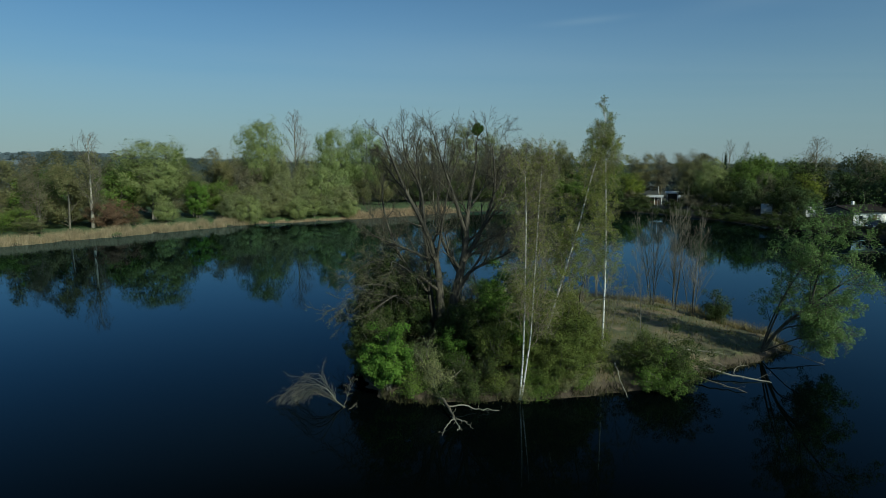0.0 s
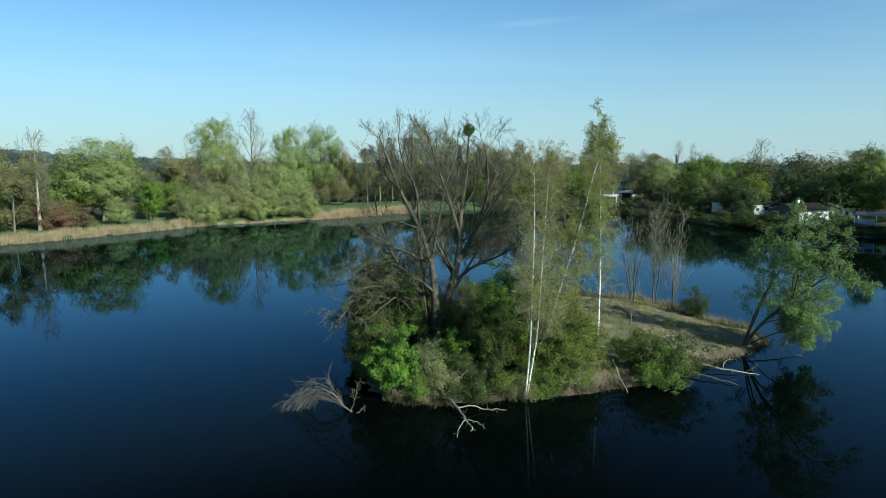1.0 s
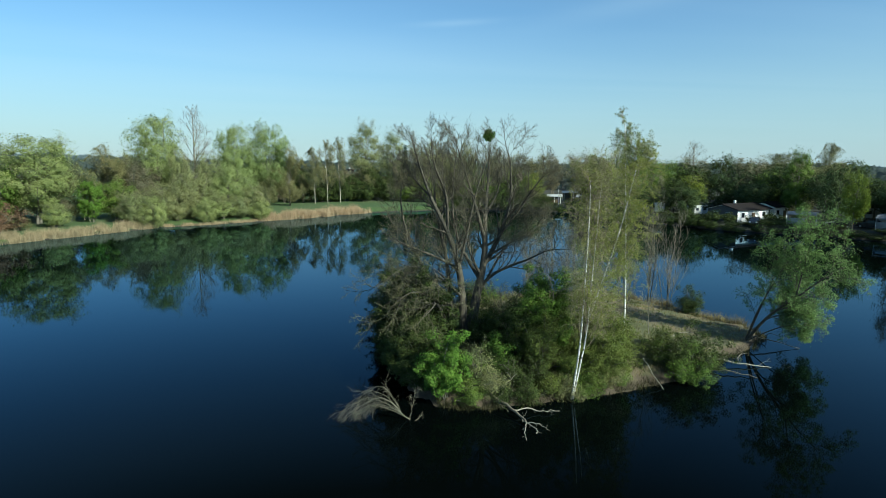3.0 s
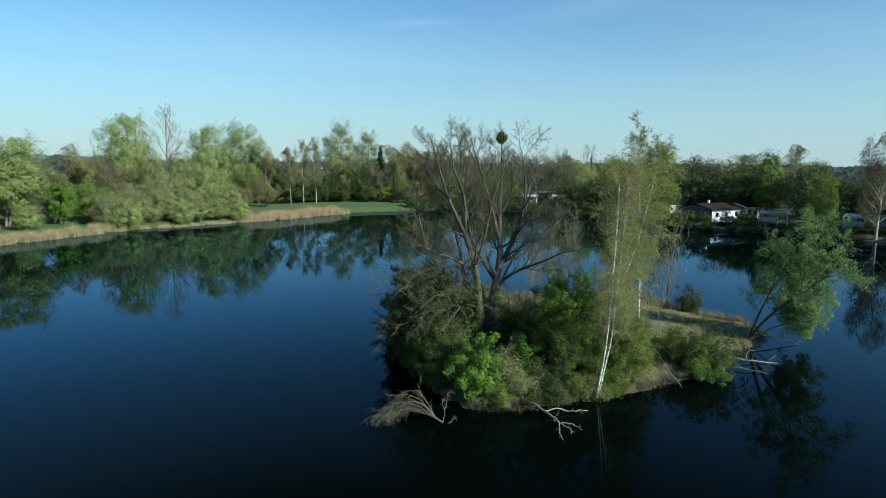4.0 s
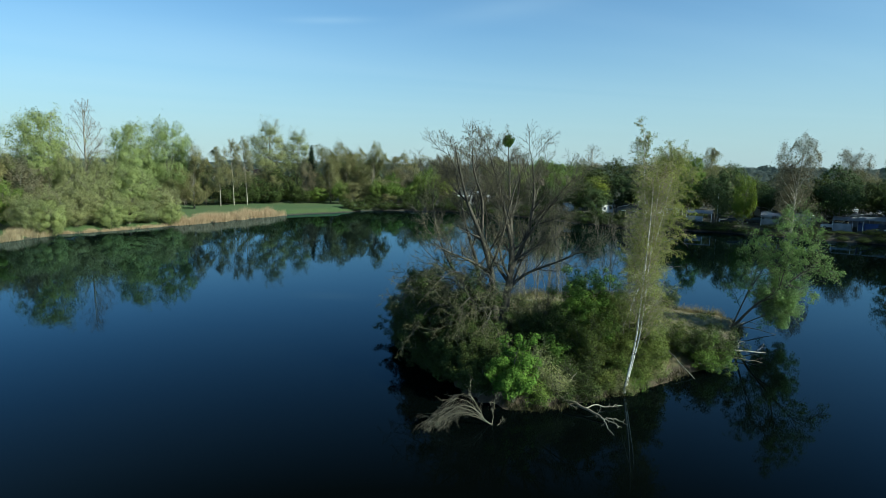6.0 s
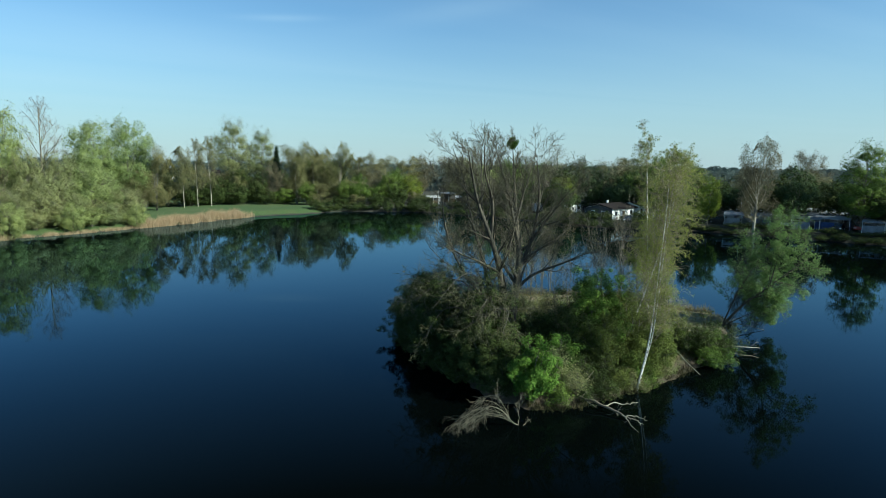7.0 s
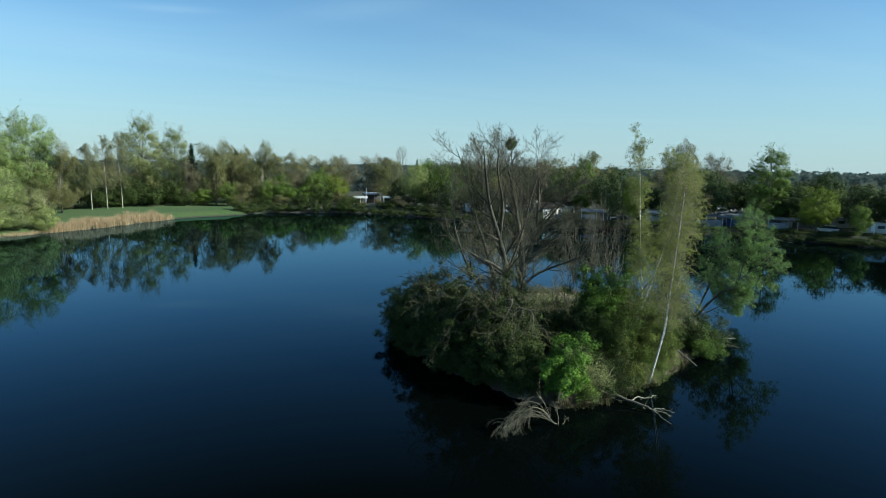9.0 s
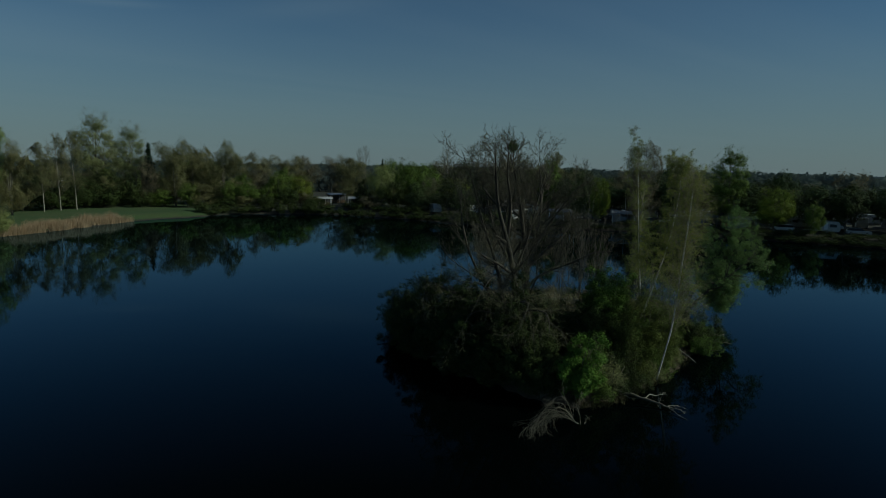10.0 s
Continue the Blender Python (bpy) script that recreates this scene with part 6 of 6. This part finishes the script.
house((83.6, 119.6), 15, 10.5, 7, 2.6, 0.9, WALL_WHITE, ROOF_BROWN, "low white bungalow with dark brown roof on the bank", WALL_GREY_AND_SHADE, 1)
house((92.6, 120.4), 15, 5, 5, 2.8, 0.8, WALL_WHITE, ROOF_BROWN, "small white annex with dark brown roof beside the bungalow", None, 0)
house((12, 330), 20, 13, 9, 5.4, 3.2, WALL_WHITE, ROOF_BROWN, "white house with dark tiled roof behind the trees")
house((20, 292), -15, 12, 9, 5.2, 3.0, WALL_WHITE, ROOF_BROWN, "white house with dark tiled roof behind the trees")
house((44, 312), 10, 12, 9, 5.2, 3.0, WALL_WHITE, ROOF_BROWN, "white house with dark tiled roof behind the trees")


def pavilion(at, rot, lx, ly, h, label):
    """A white-roofed open shelter on posts."""
    ob = thing("pavilion", pose(at[0], at[1], on_land(*at), 0, 0, rot), label, "pavilion")
    part("roof", gable_roof(lx, ly, 0.45, 0.4, 0.08, h), PAINT_CREAM, ob)
    for sx in (-1, 0, 1):
        for sy in (-1, 1):
            part("post", boxed((0.12, 0.12, h + 0.3), (sx * lx / 2.1, sy * ly / 2.1, h / 2 - 0.15), 0.01), PAINT_WHITE, ob)
    part("counter", boxed((lx * 0.7, 0.5, 1.0), (0, -ly * 0.3, 0.45), 0.02), WOOD_BROWN, ob)
    part("back_wall", boxed((lx * 0.95, 0.08, h - 0.1), (0, ly / 2.2, h / 2 - 0.1)), WALL_GREY_AND_SHADE, ob)


pavilion((68.0, 178), -25, 3.8, 3.2, 2.1, "white-roofed lakeside kiosk with open front")
pavilion((75, 170), -30, 6, 4.0, 2.4, "small white-roofed shelter beside the kiosk")
pavilion((78, 186), -20, 6, 4.0, 2.6, "small white-roofed shelter among the trees")


def wheel(parent, x, y, r, w=0.18):
    bm = bmesh.new()
    bmesh.ops.create_cone(bm, cap_ends=True, segments=14, radius1=r, radius2=r, depth=w, matrix=Matrix.Translation((x, y, r)) @ Matrix.Rotation(radians(90), 4, "X"))
    ob = part("wheel", bm, RUBBER, parent)
    bm = bmesh.new()
    s = -1 if y < 0 else 1
    bmesh.ops.create_cone(bm, cap_ends=True, segments=12, radius1=r * 0.6, radius2=r * 0.55, depth=0.04, matrix=Matrix.Translation((x, y + s * (w / 2 + 0.012), r)) @ Matrix.Rotation(radians(90), 4, "X"))
    part("rim", bm, POLE_METAL, ob)


def side_shell(profile, width, bevel=0.06):
    """A body from its outline in x and z, of a width along y."""
    bm = bmesh.new()
    a = [bm.verts.new((x, -width / 2, z)) for x, z in profile]
    b = [bm.verts.new((x, width / 2, z)) for x, z in profile]
    bm.faces.new(a); bm.faces.new(b[::-1])
    n = len(profile)
    for i in range(n):
        bm.faces.new((a[i], b[i], b[(i + 1) % n], a[(i + 1) % n]))
    bmesh.ops.recalc_face_normals(bm, faces=bm.faces)
    bmesh.ops.bevel(bm, geom=list(bm.edges), offset=bevel, segments=2, affect="EDGES", profile=0.6)
    return bm


def caravan_proto():
    ob = thing("caravan", pose(0, 0, 0), "white touring caravan parked on the campsite", "caravan", "caravans on the campsite")
    part("body", side_shell([(-2.6, 0.45), (2.5, 0.45), (2.75, 1.2), (2.45, 2.45), (-2.3, 2.55), (-2.75, 1.5)], 2.2, 0.09), PAINT_CREAM, ob)
    for x, wd in ((-1.6, 1.1), (1.4, 1.2)):
        for s in (-1, 1):
            part("window", boxed((wd, 0.03, 0.6), (x, s * 1.105, 1.65), 0.01), GLASS_DARK, ob)
    part("rear_window", boxed((0.03, 1.4, 0.55), (2.62, 0, 1.7), 0.01), GLASS_DARK, ob)
    part("door", boxed((0.65, 0.03, 1.75), (0.1, -1.11, 1.4), 0.01), ROOF_WHITE, ob)
    part("roof_hatch", boxed((0.6, 0.6, 0.12), (0.2, 0, 2.54), 0.03), ROOF_GREY, ob)
    part("drawbar", boxed((1.2, 0.12, 0.12), (-3.2, 0, 0.5), 0.02), POLE_METAL, ob)
    for s in (-1, 1):
        wheel(ob, 0.3, s * 0.98, 0.33)
    return ob


def awning_proto(name, roof, wall, label, lx=5.0, ly=2.8):
    """A tent annex: sloping roof sheet, walls and posts."""
    ob = thing(name, pose(0, 0, 0), label, "awning", "awnings on the campsite")
    bm = bmesh.new()
    v = [bm.verts.new(p) for p in ((-lx / 2 - 0.15, -ly / 2 - 0.2, 2.15), (lx / 2 + 0.15, -ly / 2 - 0.2, 2.15), (lx / 2 + 0.15, ly / 2 + 0.1, 2.6), (-lx / 2 - 0.15, ly / 2 + 0.1, 2.6))]
    f = bm.faces.new(v)
    ex = bmesh.ops.extrude_face_region(bm, geom=[f])
    bmesh.ops.translate(bm, vec=(0, 0, 0.08), verts=[g for g in ex["geom"] if isinstance(g, bmesh.types.BMVert)])
    bmesh.ops.recalc_face_normals(bm, faces=bm.faces)
    part("roof", bm, roof, ob)
    part("front_wall", boxed((lx * 0.62, 0.05, 1.6), (-lx * 0.18, -ly / 2, 0.75)), wall, ob)
    for s in (-1, 1):
        part("side_wall", boxed((0.05, ly - 0.1, 2.2), (s * lx / 2, 0, 1.05)), wall, ob)
        part("post", boxed((0.07, 0.07, 2.3), (s * lx / 2.02, -ly / 2 - 0.08, 1.05)), PAINT_WHITE, ob)
    part("post", boxed((0.07, 0.07, 2.3), (lx * 0.16, -ly / 2 - 0.08, 1.05)), PAINT_WHITE, ob)
    return ob


def car_proto(paint, label):
    ob = thing("car", pose(0, 0, 0), label, "car", "cars on the campsite")
    part("body", side_shell([(-2.15, 0.35), (2.1, 0.35), (2.2, 0.8), (1.95, 0.98), (-1.0, 1.0), (-2.1, 0.85)], 1.76, 0.08), paint, ob)
    part("cabin", side_shell([(-1.05, 0.96), (2.0, 0.96), (1.7, 1.45), (-0.25, 1.5)], 1.5, 0.06), GLASS_DARK, ob)
    part("roof", boxed((1.75, 1.36, 0.06), (0.72, 0, 1.49), 0.02), paint, ob)
    for sx in (-1.35, 1.35):
        for s in (-1, 1):
            wheel(ob, sx, s * 0.8, 0.32)
    for s in (-1, 1):
        part("headlight", boxed((0.06, 0.35, 0.14), (-2.14, s * 0.6, 0.7), 0.02), PAINT_WHITE, ob)
        part("tail_light", boxed((0.06, 0.25, 0.2), (2.12, s * 0.65, 0.8), 0.02), PAINT_RED, ob)
    return ob


CAMP = {"caravan": caravan_proto(),
        "grey_awning": awning_proto("awning", ROOF_SLATE, CANVAS_GREY, "grey caravan awning with slate-grey roof"),
        "blue_awning": awning_proto("awning", ROOF_GREY, PAINT_BLUE, "dark blue caravan awning with pale roof", 6.0, 3.0),
        "white_awning": awning_proto("awning", ROOF_GREY, CANVAS_GREY, "pale grey canopy on posts by the water", 5.5, 2.8),
        "silver_car": car_proto(PAINT_SILVER, "silver car parked on the campsite"),
        "black_car": car_proto(PAINT_BLACK, "black car parked on the campsite"),
        "white_car": car_proto(PAINT_WHITE, "white car parked on the campsite"),
        "red_car": car_proto(PAINT_RED, "red car parked on the campsite")}
SPOTS = {k: [] for k in CAMP}
crng = np.random.default_rng(700)


def park(kind, x, y, rot):
    SPOTS[kind].append(pose(x, y, on_land(x, y), 0, 0, rot))


park("white_awning", 107.0, 72.6, -70); park("blue_awning", 106.5, 81.0, -68); park("caravan", 110.4, 82.2, 22); park("caravan", 110.8, 73.4, 20)
park("grey_awning", 100.0, 93.4, -62); park("caravan", 103.4, 95.0, 28); park("silver_car", 92.0, 104.0, 35); park("black_car", 96.0, 99.5, -60)
park("red_car", 109.0, 77.2, 25); park("white_car", 104.2, 88.0, -65)
for kind_, x, y, r_ in (("black_car", 80.2, 110.9, 40), ("grey_awning", 88.0, 107.2, -50), ("black_car", 91.2, 101.6, -55), ("grey_awning", 96.6, 95.4, -58), ("silver_car", 99.0, 90.4, 30), ("caravan", 101.6, 100.4, 25), ("grey_awning", 103.4, 84.6, -66), ("black_car", 104.8, 79.0, 20)):
    park(kind_, x, y, r_)
park("white_car", 23.6, 205.6, 20); park("silver_car", 28.2, 207.2, 30)
row = smooth_path([(93, 106), (103, 86), (109, 66), (115, 46), (119, 28)], 100)
for r_ in range(8):
    for s in np.arange(4, 100, 6.0 if r_ else 8.0):
        i = int(np.clip(s + crng.uniform(-1.5, 1.5), 0, 99))
        d = unit(row[i + 1] - row[i])
        off = (0 if r_ == 0 else 4.5 + 6.5 * r_) + crng.uniform(-0.8, 0.8)
        x, y = row[i] + np.array((-d[1], d[0])) * off
        if any(math.hypot(x - m.translation.x, y - m.translation.y) < 4.6 for ms in SPOTS.values() for m in ms):
            continue
        if any(math.hypot(x - a, y - b) < 2.2 for a, b in PLANTED[:71]):
            continue
        kind = ["caravan", "grey_awning", "caravan", "silver_car", "grey_awning", "white_car", "caravan", "black_car", "white_awning"][crng.integers(9)]
        park(kind, x, y, math.degrees(math.atan2(d[1], d[0])) + crng.choice([0, 90, 180]) + crng.uniform(-8, 8))
park("caravan", 82, 131, 20); park("caravan", 88, 128, 10); park("caravan", 78, 140, 60); park("white_car", 84, 125, 15); park("caravan", 79, 149, 50)
for k, ob in CAMP.items():
    for m in SPOTS[k][1:]:
        copy_thing(ob, m)
    ob.matrix_basis = SPOTS[k][0]


def flag_pole(x, y, h):
    ob = thing("pole", pose(x, y, on_land(x, y)), "slim pale metal pole on the campsite", "pole", "poles on the campsite")
    part("shaft", tube_bm(0.05, 0.035, h), PAINT_WHITE, ob)
    bm = bmesh.new()
    bmesh.ops.create_icosphere(bm, subdivisions=2, radius=0.12, matrix=Matrix.Translation((0, 0, h)))
    part("cap", bm, POLE_METAL, ob)


def tube_bm(r0, r1, h):
    bm = bmesh.new()
    bmesh.ops.create_cone(bm, cap_ends=True, segments=10, radius1=r0, radius2=r1, depth=h + 0.3, matrix=Matrix.Translation((0, 0, h / 2 - 0.15)))
    return bm


for x, y, h in ((91, 105, 6.2), (66, 171, 5.4), (100, 97, 5.5), (118, 74, 6)):
    flag_pole(x, y, h)
